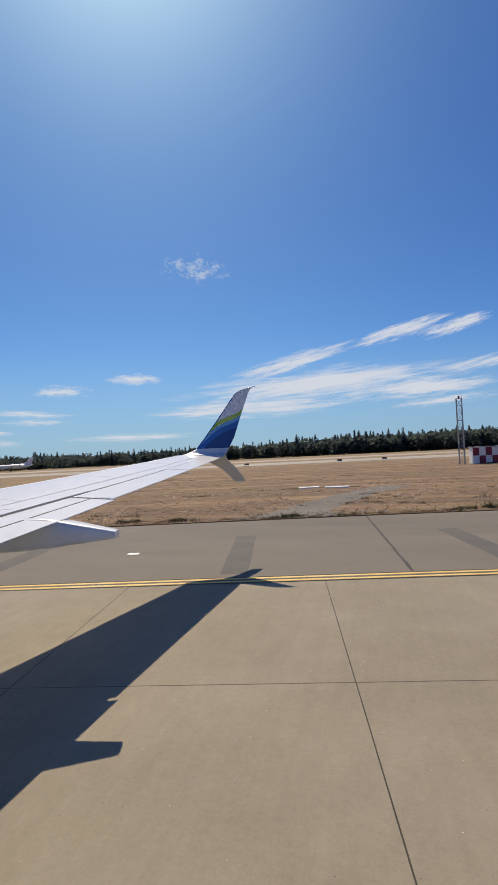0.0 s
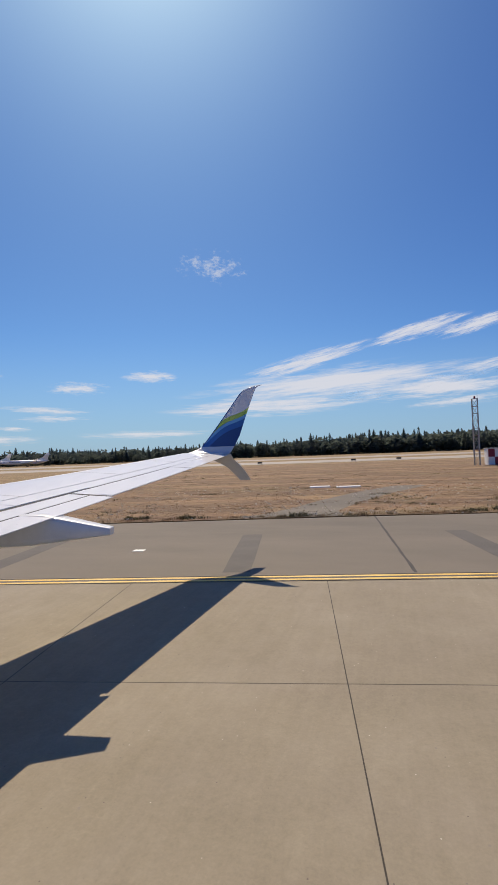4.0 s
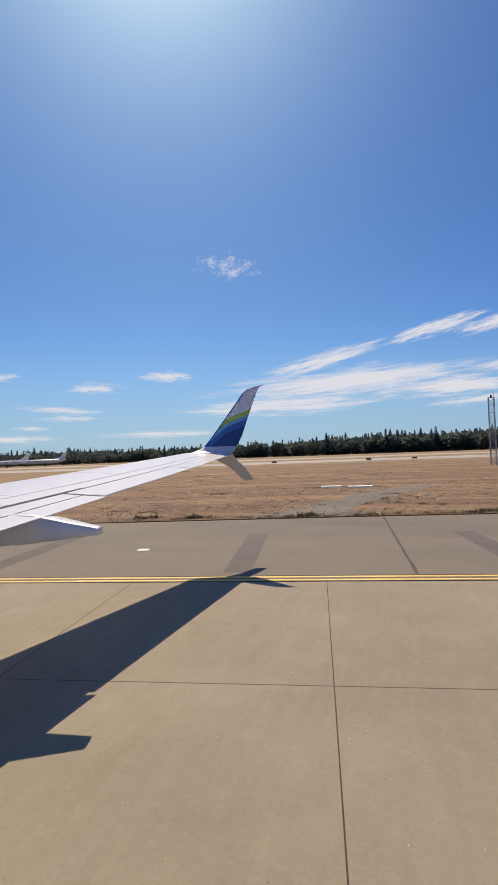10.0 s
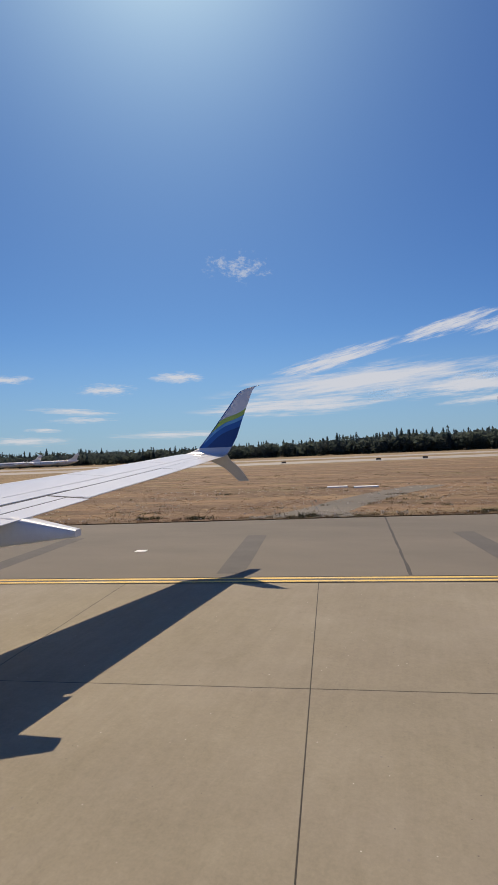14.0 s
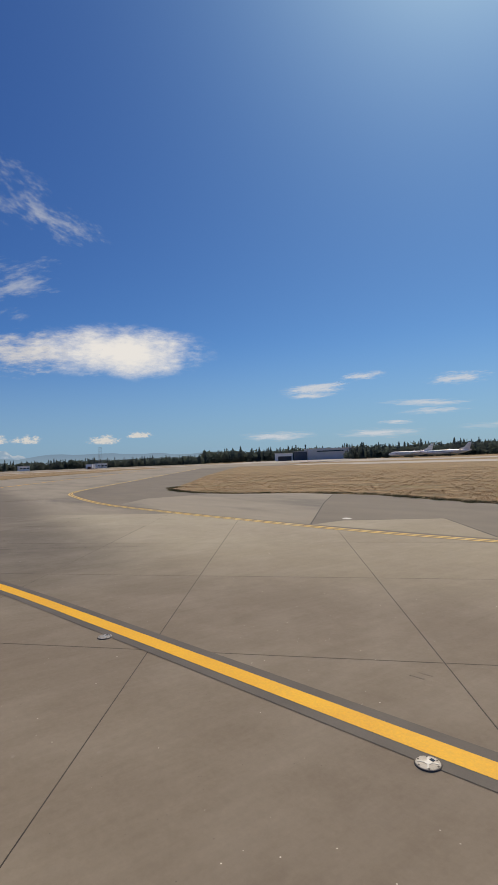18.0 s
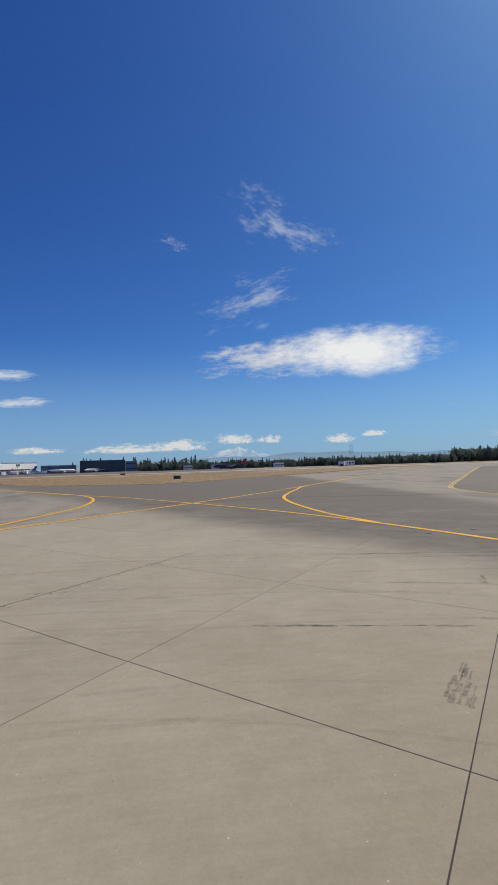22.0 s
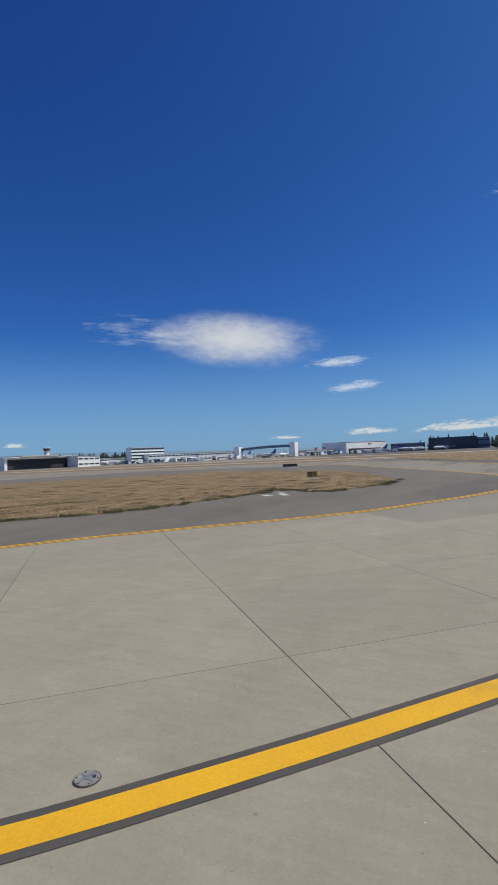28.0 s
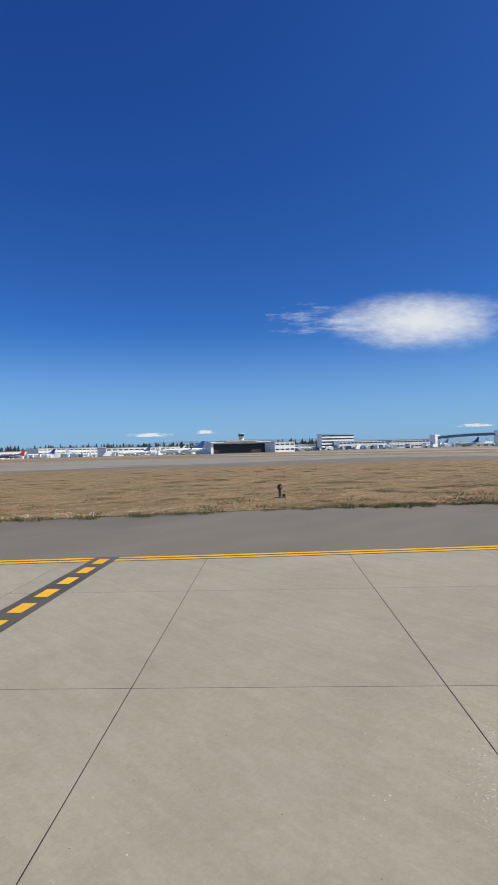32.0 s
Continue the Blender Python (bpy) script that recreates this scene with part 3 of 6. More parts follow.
dashes((-16.05, -79.55), (0.755, 0.65), 8, "dashed yellow road crossing line on a black band")
dashes((61.5, 29.4), (0.2, -0.98), 12, "dashed yellow hold line on a black band")

# tyre streaks, patches and fittings
def streak(points, width, label):
    tagged(part("trim", ribbon(bmesh.new(), curve_through(points, 0.5), width, 0.0035, thick=0.0015, wobble=0.5), TYRE_MARK), label, "tyre mark", "", "structure")


streak([(-30.6, -40.8), (-27.4, -39.6), (-25.3, -38.4), (-24.0, -37.4), (-23.0, -36.4), (-22.0, -35.2)], 0.05, "curved dark tyre streak on concrete")
streak([(-26.3, -40.4), (-24.2, -39.5), (-22.8, -38.8), (-21.0, -37.8)], 0.028, "faint tyre streak on concrete")
streak([(-26.4, -40.1), (-23.6, -38.9), (-22.6, -38.3), (-21.0, -37.4)], 0.028, "faint tyre streak on concrete")
# faint arcs left by wheels rounding the turn, and dark smudges
rng_r = random.Random(17)
for k in range(26):
    far = rng_r.uniform(3.5, 18)
    a0 = rng_r.uniform(140, 178)
    a1 = a0 + rng_r.uniform(12, 40)
    line = [(10.5 + (30 + far) * math.cos(radians(a)) + 0.5 * math.sin(a * 0.2 + k), -25 + (30 + far) * math.sin(radians(a))) for a in np.linspace(a0, a1, 14)]
    tagged(part("trim", ribbon(bmesh.new(), curve_through(line, 0.5), rng_r.uniform(0.05, 0.2), 0.0034 + 0.00004 * k, thick=0.0012, wobble=0.9), FILM), "faint curved rubber trace on concrete", "tyre mark", "", "structure")
for x, y, way, size, wide, count in ((-23.45, -14.25, 142, 1.3, 0.22, 22), (-29.6, -9.8, 150, 1.1, 0.16, 12), (-26.5, -38.9, 60, 0.5, 0.1, 6), (-26.4, -14.5, 75, 4.6, 0.07, 18)):
    d = Vector((math.cos(radians(way)), math.sin(radians(way)), 0))
    for k in range(count):
        q = Vector((x, y, 0)) + d * rng_r.uniform(-0.5, 0.5) * size + Vector((-d.y, d.x, 0)) * rng_r.gauss(0, wide / 2)
        half = d * rng_r.uniform(0.08, 0.2) * min(size, 2.4)
        tagged(part("trim", ribbon(bmesh.new(), [q + half * f for f in (-1, -0.8, -0.5, -0.2, 0.1, 0.4, 0.7, 1)], rng_r.uniform(0.03, 0.08), 0.0044 + 0.00002 * k, thick=0.0012, wobble=1.4), SMUDGE), "dark rubber smudge on concrete", "scuff mark", "", "structure")
TAR = surface("black tar filling", (0.035, 0.034, 0.034), (0.05, 0.048, 0.047), 2.0, 30, 0.8, 0.4, speck=0.4)
tagged(part("trim", ribbon(bmesh.new(), curve_through([(-19.9, -30.75), (-21.6, -29.5), (-22.55, -28.75), (-23.2, -28.3), (-23.95, -27.75), (-25.02, -26.98)], 0.07), 0.25, 0.005, thick=0.003, wobble=0.28), TAR), "ragged black tar repair along a joint", "repair patch", "", "structure")
tagged(part("trim", ribbon(bmesh.new(), curve_through([(-24.95 - 0.788 * k, -26.94 + 0.616 * k) for k in (0, 3, 6, 9, 12, 15)], 0.12), 0.03, 0.004, thick=0.002, wobble=1.0), FILLER), "dark crumbled joint in concrete", "joint", "", "structure")
rng_c = random.Random(5)
for k in range(60):
    f = rng_c.random() ** 1.2 * 13
    off = rng_c.gauss(0, 0.16)
    x, y = -24.95 - 0.788 * f + 0.616 * off, -26.94 + 0.616 * f + 0.788 * off
    a = rng_c.gauss(142, 25)
    way = Vector((math.cos(radians(a)), math.sin(radians(a)), 0)) * rng_c.uniform(0.08, 0.34)
    tagged(part("trim", ribbon(bmesh.new(), [Vector((x, y, 0)) + way * q for q in (-0.5, -0.35, -0.2, 0.0, 0.1, 0.3, 0.5)], rng_c.uniform(0.02, 0.06), 0.003, thick=0.0015, wobble=1.3), SMUDGE if k % 3 else CHALK), "crumbled spalled edge of the joint", "spalled joint", "", "structure")
# chalky repairs and dried spills
for x, y, size, wide in ((-26.0, -33.75, 0.9, 0.25), (-25.8, -33.5, 0.5, 0.2), (-24.4, -32.45, 0.34, 0.2), (-29.4, -31.5, 1.6, 0.4), (-27.2, -33.1, 0.6, 0.2), (-16.95, -59.36, 0.5, 0.34), (-17.2, -59.65, 0.3, 0.16), (-16.5, -58.9, 0.3, 0.12), (-31.6, -20.3, 1.2, 0.3)):
    way = Vector((0.45, 0.89, 0)) * size / 2
    tagged(part("trim", ribbon(bmesh.new(), [Vector((x, y, 0)) + way * q for q in (-1, -0.85, -0.6, -0.2, 0.2, 0.6, 0.85, 1)], wide, 0.0042, thick=0.0012, wobble=1.2), CHALK), "pale chalky patch on the concrete", "repair patch", "", "structure")
for x, y in ((-56.3, -64.3), (-58.6, -63.9), (-56.8, -62.9)):
    way = Vector((0.70, 0.71, 0)) * 0.75
    tagged(part("trim", ribbon(bmesh.new(), [Vector((x, y, 0)) - way, Vector((x, y, 0)), Vector((x, y, 0)) + way], 0.6, 0.009, thick=0.002), WHITE_LINE), "short white painted bar on the asphalt", "taxiway marking", "", "structure")
# paired scuffs, each a short U of rubber
for x, y, turn in ((-10.7, 2.7, 10), (-18.6, -8.4, 28), (-15.35, -7.3, 28)):
    for off, dx in ((-0.085, 0.0), (0.085, 0.05)):
        mid = Vector((x, y, 0)) + Matrix.Rotation(radians(turn), 3, "Z") @ Vector((dx, off, 0))
        way = Matrix.Rotation(radians(turn), 3, "Z") @ Vector((0.15, 0, 0))
        tagged(part("trim", ribbon(bmesh.new(), [mid + way * q for q in (-0.8, -0.4, 0, 0.4, 0.8)], 0.042, 0.003, thick=0.0015, wobble=1.0), PLATE), "short dark scuff mark on the concrete", "scuff mark", "", "structure")


def on_p(along, out):
    q = STATION + AHEAD * along + ABEAM * out
    return q.x, q.y


for along, out in ((2.4, 18.4), (-5.9, 18.4), (10.6, 18.4)):
    line = [Vector((*on_p(along + 0.012 * k, out + 0.5 * k), 0)) for k in range(-7, 8)]
    tagged(part("trim", ribbon(bmesh.new(), line, 0.82, 0.0065, wobble=0.05), PATCH), "darker rectangular patch in the asphalt shoulder", "repair patch", "", "structure")
line = [Vector((*on_p(-2.7 - 0.02 * k + 0.04 * noise.noise(Vector((k * 0.6, 3, 0))), 14.6 + 0.4 * k), 0)) for k in range(33)]
tagged(part("trim", ribbon(bmesh.new(), line, 0.09, 0.0060, wobble=0.6), TAR), "dark sealed crack across the asphalt shoulder", "repair patch", "", "structure")
tagged(part("path", slab_of(bmesh.new(), [on_p(4.0, 27.25), on_p(-1.8, 27.25), on_p(-1.6, 29.5), on_p(-3.2, 34.0), on_p(-6.6, 41.0), on_p(-11.0, 48.5), on_p(-8.2, 49.0), on_p(-4.2, 43.0), on_p(-0.8, 36.0), on_p(1.0, 31.5), on_p(2.4, 29.0)][::-1], -0.1, 0.056), ASPHALT), "grey asphalt stub leading into the dry grass", "service path", "", "structure")
for along, out, wide in ((-1.3, 49.5, 1.9), (-3.9, 48.6, 2.2)):
    q = on_p(along, out)
    tagged(part("service_cover", box(bmesh.new(), (q[0], q[1], 0.09), (wide, 1.1, 0.14), 9.6, 0.02), WALL_WHITE), "pale concrete service cover in dry grass", "cover")


# panels of other ages in the shoulder of the turn
for outline, material, z, label in (
        ([(-25.5, 13.5), (-34.3, 22.6), (-40.0, 29.0), (-44, 28.2), (-50.2, 24.2), (-52.2, 22.9), (-52.6, 16.3), (-48.3, 12.1), (-38.4, 12.15), (-30, 12.95)], WORN, 0.0046, "browner worn asphalt panel in the shoulder"),
        ([(-16.4, 15.25), (-21.9, 19.5), (-25.35, 15.73), (-25.4, 13.55)], CONCRETE, 0.0052, "pale concrete panel let into the asphalt shoulder")):
    tagged(part("pavement", slab_of(bmesh.new(), outline, -0.1, z), material), label, "shoulder panel", "", "structure")
    rim = [Vector((*q, 0)) for q in outline]
    tagged(part("trim", ribbon(bmesh.new(), rim[:3], 0.07, z + 0.001, wobble=0.4), TAR), "dark sealed joint round a shoulder panel", "joint", "", "structure")
tagged(part("trim", ribbon(bmesh.new(), [Vector((-14.5 - 0.1 * k, 16.8 + 0.38 * k, 0)) for k in range(14)], 0.9, 0.0065, wobble=0.06), PATCH), "darker rectangular patch in the asphalt shoulder", "repair patch", "", "structure")

plates = [on_p(6.4, 18.6), on_p(-12.6, 18.4), (-25.8, 16.4)]
for x, y in plates:
    tagged(part("cover_plate", box(bmesh.new(), (x, y, 0.012), (0.42, 0.34, 0.02), 9.6, 0.006), WALL_WHITE), "small pale cover plate set in the asphalt shoulder", "cover", "cover plates")


def pavement_light(x, y, r=0.15):
    e = tagged(thing("pavement_light", (x, y, 0.0)), "round steel taxiway light set in the pavement", "taxiway light", "taxiway lights")
    for name, r0, z, thick, material in (("rim", r, 0.010, 0.012, BLACK), ("housing", r * 0.93, 0.014, 0.012, STEEL_PALE), ("cap", r * 0.26, 0.019, 0.012, STEEL)):
        bm = bmesh.new()
        bmesh.ops.create_cone(bm, cap_ends=True, segments=24, radius1=r0, radius2=r0 * 0.96, depth=thick, matrix=Matrix.Translation((0, 0, z)))
        part(name, bm, material, e)
    for turn in (35, 125):
        part("rib", box(bmesh.new(), (0, 0, 0.0215), (r * 1.5, 0.022, 0.006), turn, 0.002), STEEL, e)
    part("lens", box(bmesh.new(), (0, r * 0.5, 0.0215), (r * 0.34, 0.04, 0.008), 0, 0.002), GLASS, e)
    for k in range(6):
        a = k * math.pi / 3 + 0.2
        part("bolt", rod(bmesh.new(), (r * 0.78 * math.cos(a), r * 0.78 * math.sin(a), 0.012), (r * 0.78 * math.cos(a), r * 0.78 * math.sin(a), 0.024), 0.012), BLACK, e)
    return e


lamp_a = pavement_light(-9.2, 0.86)
for x, y in ((-15.7, -0.5), (-31.2, -41.9), (-37.0, -37.9), (-40.1, -35.7), (-20.6, -50.4), (-39.1, -4.0), (-38.6, -6.6), (-52.4, -9.2), (-70.4, -44.0)):
    copy_thing(lamp_a, pose(x, y, 0, 0, 0, 40))


# ===== aircraft wing at the first station =====
WING = Matrix(((OUT.x, FORE.x, 0, STATION.x), (OUT.y, FORE.y, 0, STATION.y), (0, 0, 1, 0), (0, 0, 0, 1)))


def chord_line(s):
    """Leading and trailing edge and height at s metres out from the window."""
    te, le = 0.92 + 0.267 * (16.9 - s), 2.52 + 0.426 * (16.9 - s)
    if s < 4.0:
        te = 0.92 + 0.267 * 12.9 + 0.02 * (4.0 - s)
    return le, te, 2.52 + 0.088 * (s - 7.26) + 0.0012 * max(0, s - 9.5) ** 2


def foil(c):
    top = 0.105 * (1.85 * math.sqrt(max(c, 0)) - 1.75 * c - 0.75 * c ** 2 + 0.65 * c ** 3)
    return top * 0.62 + 0.003, -top * 0.42 - 0.002


def wing_at(s, c, upper, puff=0.0, squeeze=1.0):
    le, te, z = chord_line(s)
    length = le - te
    hi, lo = foil(c)
    lift = (0.035 + 0.0035 * (16.9 - s)) * (1 - c) * length
    return Vector((s, le - c * length, z + lift + (hi if upper else lo) * length * squeeze + (puff if upper else -puff)))


def wing_piece(name, s0, s1, c0, c1, material, parent, ns=10, nc=10, puff=0.0, squeeze=1.0, label="", slant=0.0):
    bm = bmesh.new()
    loops = []
    for i in range(ns + 1):
        loop = []
        for upper, order in ((True, range(nc + 1)), (False, range(nc, -1, -1))):
            for j in order:
                k = j / nc
                c = c0 + (c1 - c0) * (k ** 1.6 if c0 < 0.01 else k)
                s_ = s0 + (s1 - s0) * i / ns + slant * (c - c0) / max(c1 - c0, 0.01) * (1 if i == ns else 0)
                loop.append(bm.verts.new(wing_at(s_, c, upper, puff, squeeze)))
        loops.append(loop)
    n_ = len(loops[0])
    for a, b in zip(loops, loops[1:]):
        for j in range(n_):
            bm.faces.new((a[j], a[(j + 1) % n_], b[(j + 1) % n_], b[j]))
    bm.faces.new(loops[0]), bm.faces.new(loops[-1][::-1])
    return smooth(part(name, bm, material, parent, label), 40)


wing = new("aircraft_wing")
wing.matrix_world = WING
tagged(wing, "white airliner wing with raked split winglet over the taxiway", "aircraft wing")
wing_piece("core", 0.35, 16.75, 0.02, 0.97, GAP, wing, 12, 10, squeeze=0.84, label="dark inner structure in the panel gaps")
for a, b in ((0.3, 5.4), (5.43, 9.6), (9.63, 13.2), (13.23, 15.7)):
    wing_piece("leading_edge_slat", a, b, 0.0, 0.115, SLAT_METAL, wing, 6, 6, label="bare metal slat")
wing_piece("skin", 0.3, 16.8, 0.126, 0.554, WING_TOP, wing, 18, 8)
wing_piece("skin", 10.2, 16.8, 0.565, 0.715, WING_TOP, wing, 6, 4)
wing_piece("skin", 0.3, 2.6, 0.565, 0.70, WING_TOP, wing, 4, 4)
for a, b in ((2.63, 4.5), (4.52, 6.4), (6.42, 8.3), (8.32, 10.17)):
    wing_piece("spoiler", a, b, 0.568, 0.710, WING_TOP, wing, 4, 4, puff=0.006, label="flat white spoiler panel")
for a, b in ((0.3, 4.3), (4.33, 9.5)):
    wing_piece("flap", a, b, 0.740, 0.862, WING_TOP, wing, 6, 4, label="white fore flap")
    wing_piece("flap", a, b, 0.876, 1.03, WING_TOP, wing, 6, 4, label="white aft flap")
for s_ in (6.1, 9.0, 12.0, 14.6):
    wing_piece("panel_seam", s_, s_ + 0.035, 0.14, 0.55, WING_SEAM, wing, 1, 6, puff=0.0012, label="thin grey chordwise skin joint")
wing_piece("aileron", 9.6, 13.6, 0.734, 1.0, WING_TOP, wing, 6, 6)
wing_piece("aileron_tab", 9.65, 11.4, 0.90, 0.995, WING_TOP, wing, 4, 3, puff=0.004)
wing_piece("tip_skin", 13.64, 16.8, 0.722, 1.0, WING_TOP, wing, 4, 4)
wing_piece("tip_nose", 15.73, 16.8, 0.0, 0.118, WING_TOP, wing, 4, 5)


def fairing(s, front, tail, deepest, material):
    """A canoe with a flattish top that slopes to a blunt tail behind the flap."""
    bm = bmesh.new()
    loops = []
    le, te, z = chord_line(s)
    for i in range(21):
        k = i / 20
        f = front + (tail - front) * k
        c = (le - f) / (le - te)
        top = wing_at(s, min(0.97, max(0.3, c)), False).z + 0.03 - max(0.0, te + 0.1 - f) * 0.25
        floor = z + 0.02 - deepest * float(np.interp(k, (0, 0.12, 0.4, 0.7, 1), (0.1, 0.6, 1.0, 0.95, 0.72)))
        mid, half = (top + floor) / 2, max(0.03, (top - floor) / 2)
        wide = float(np.interp(k, (0, 0.12, 0.4, 0.75, 1), (0.03, 0.2, 0.28, 0.24, 0.12)))
        loop = []
        for a in [2 * math.pi * j / 20 for j in range(20)]:
            ca, sa = math.cos(a), math.sin(a)
            loop.append(bm.verts.new((s + wide * math.copysign(abs(ca) ** 0.32, ca), f, mid + half * math.copysign(abs(sa) ** 0.42, sa))))
        loops.append(loop)
    for a, b in zip(loops, loops[1:]):
        for j in range(20):
            bm.faces.new((a[j], a[(j + 1) % 20], b[(j + 1) % 20], b[j]))
    bm.faces.new(loops[0]), bm.faces.new(loops[-1][::-1])
    return smooth(part("flap_fairing", bm, material, wing, "grey-white canoe fairing under the flap"), 30)


fairing(7.95, 6.4, 2.44, 0.48, WING_TOP)
fairing(4.3, 8.2, 3.3, 0.62, WING_TOP)


def fin(name, stations, thick, material, label):
    """A lofted fin: each station gives s, leading edge, trailing edge, height."""
    bm = bmesh.new()
    loops = []
    for i, (s_, le, te, z) in enumerate(stations):
        a = Vector(stations[max(0, i - 1)])
        b = Vector(stations[min(len(stations) - 1, i + 1)])
        d = Vector((b[0] - a[0], 0, b[3] - a[3])).normalized()
        out = Vector((d.z, 0, -d.x))
        loop = []
        for side, order in ((1, range(9)), (-1, range(8, -1, -1))):
            for j in order:
                c = (j / 8) ** 1.5
                hi = foil(c)[0] * (le - te) * thick + 0.006
                loop.append(bm.verts.new(Vector((s_, le - c * (le - te), z)) - out * hi * side))
        loops.append(loop)
    n_ = len(loops[0])
    for a, b in zip(loops, loops[1:]):
        for j in range(n_):
            bm.faces.new((a[j], a[(j + 1) % n_], b[(j + 1) % n_], b[j]))
    bm.faces.new(loops[0]), bm.faces.new(loops[-1][::-1])
    return smooth(part(name, bm, material, wing, label), 50)


tip_le, tip_te, tip_z = chord_line(16.8)
fin("winglet_root", [(16.75, tip_le, tip_te, tip_z + 0.03), (16.93, tip_le - 0.22, tip_te - 0.04, tip_z + 0.07), (17.03, tip_le - 0.46, tip_te - 0.1, tip_z + 0.16), (17.09, 1.85, 0.78, tip_z + 0.27)], 1.0, WING_TOP, "white blended winglet root")
fin("winglet", [(17.09, 1.84, 0.77, tip_z + 0.275), (17.14, 1.56, 0.585, 4.05), (17.22, 1.11, 0.377, 4.65), (17.3, 0.697, 0.162, 5.22), (17.33, 0.53, 0.075, 5.45), (17.35, 0.40, 0.02, 5.58), (17.37, 0.22, -0.03, 5.65), (17.38, 0.02, -0.1, 5.70), (17.4, -0.17, -0.22, 5.735)],
    1.0, LIVERY, "upswept winglet with green and blue sweeps")
fin("winglet_nose", [(17.088, 1.865, 1.765, tip_z + 0.276), (17.138, 1.58, 1.485, 4.05), (17.218, 1.13, 1.05, 4.65), (17.298, 0.717, 0.645, 5.22), (17.328, 0.55, 0.488, 5.45), (17.348, 0.418, 0.362, 5.57)], 4.2, JET_BLUE, "dark blue leading edge strip")
fin("lower_winglet", [(16.75, 1.75, 0.9, tip_z + 0.03), (16.95, 1.48, 0.82, tip_z - 0.15), (17.15, 1.05, 0.56, 3.02), (17.32, 0.76, 0.36, 2.72), (17.4, 0.62, 0.27, 2.56)], 0.9, WING_GREY, "grey downward winglet blade")
for s_, f_ in ((1.5, 5.2),):
    part("gear_strut", rod(bmesh.new(), (s_, f_, 0.4), (s_, f_, 1.95), 0.13, 0.13, 12), STEEL, wing, "steel main gear strut")
    for k in (-0.32, 0.32):
        wheel = part("gear_wheel", rod(bmesh.new(), (s_ + k - 0.17, f_, 0.55), (s_ + k + 0.17, f_, 0.55), 0.55, 0.55, 28), RUBBER, wing, "black main gear tyre")
        part("hub", rod(bmesh.new(), (s_ + k - 0.19, f_, 0.55), (s_ + k + 0.19, f_, 0.55), 0.26, 0.26, 20), STEEL, wheel)
part("tip_lamp", box(bmesh.new(), (16.85, tip_te - 0.03, tip_z + 0.03), (0.07, 0.16, 0.06), 0, 0.015), GLASS, wing, "small tail lamp at the wing tip")
for s_ in (10.4, 11.9, 13.0):
    le, te, z = chord_line(s_)
    part("static_wick", rod(bmesh.new(), (s_, te + 0.02, z), (s_, te - 0.20, z - 0.01), 0.005, 0.003, 6), DARK, wing)


# ===== the mast and huts on the first field =====
def lattice_mast(name, at, high, wide, label):
    e = tagged(thing(name, at), label, "radio mast")
    corners = [(wide / 2 * a, wide / 2 * b) for a, b in ((1, 1), (-1, 1), (-1, -1), (1, -1))]
    for x, y in corners:
        part("leg", rod(bmesh.new(), (x, y, 0), (x, y, high), 0.07, 0.05, 6), STEEL, e)
    n_ = max(4, int(high / (wide * 1.4)))
    for i in range(n_):
        z0, z1 = high * i / n_, high * (i + 1) / n_
        for (xa, ya), (xb, yb) in zip(corners, corners[1:] + corners[:1]):
            part("brace", rod(bmesh.new(), (xa, ya, z0), (xb, yb, z1), 0.04, None, 5), STEEL, e)
        part("ring", box(box(box(box(bmesh.new(), (0, wide / 2, z1), (wide, 0.06, 0.06)), (0, -wide / 2, z1), (wide, 0.06, 0.06)), (wide / 2, 0, z1), (0.06, wide, 0.06)), (-wide / 2, 0, z1), (0.06, wide, 0.06)), RED if i % 2 else STEEL, e)
    part("lamp", box(bmesh.new(), (0, 0, high + 0.25), (0.3, 0.3, 0.5), 0, 0.05), RED, e, "red warning lamp")
    part("antenna", rod(bmesh.new(), (wide / 2, 0, high - 0.3), (wide / 2, 0, high + 1.2), 0.04, 0.02, 6), STEEL, e)
    return e


lattice_mast("lattice_mast", (44.6, 109.0, 0.0), 11.8, 0.9, "slender steel lattice mast beside a chequered hut")

hut = tagged(thing("equipment_hut", (48.6, 108.5, 0.05), 3), "red and white chequered equipment hut on dry grass", "hut")
part("body", box(bmesh.new(), (0, 0, 1.45), (5.2, 3.0, 2.8), 0, 0.03), WALL_WHITE, hut)
part("roof", box(bmesh.new(), (0, 0, 2.93), (5.5, 3.3, 0.16), 0, 0.03), ROOF, hut)
for i in range(5):
    for j in range(2):
        if (i + j) % 2:
            part("panel", box(bmesh.new(), (-2.08 + i * 1.04, -1.53, 0.75 + j * 1.4), (1.02, 0.06, 1.36)), RED, hut, "red painted square")
for j in range(2):
    part("panel", box(bmesh.new(), (2.62, -0.75 + 1.5 * j, 0.75 + 1.4 * j), (0.06, 1.45, 1.36)), RED, hut, "red painted square")
part("step", box(bmesh.new(), (0.2, -1.9, 0.1), (1.4, 0.7, 0.2), 0, 0.02), DARK, hut)
cab = tagged(thing("utility_cabinet", (53.8, 107.7, 0.05), 2), "dark brown metal utility cabinet", "cabinet")
part("body", box(bmesh.new(), (0, 0, 0.85), (1.7, 1.0, 1.6), 0, 0.03), RUST, cab)
part("lid", box(bmesh.new(), (0, 0, 1.69), (1.8, 1.1, 0.08), 0, 0.02), DARK, cab)
cab_door = part("door", box(bmesh.new(), (0.45, -0.52, 0.85), (0.7, 0.04, 1.4), 0, 0.01), WALL_GREY, cab)
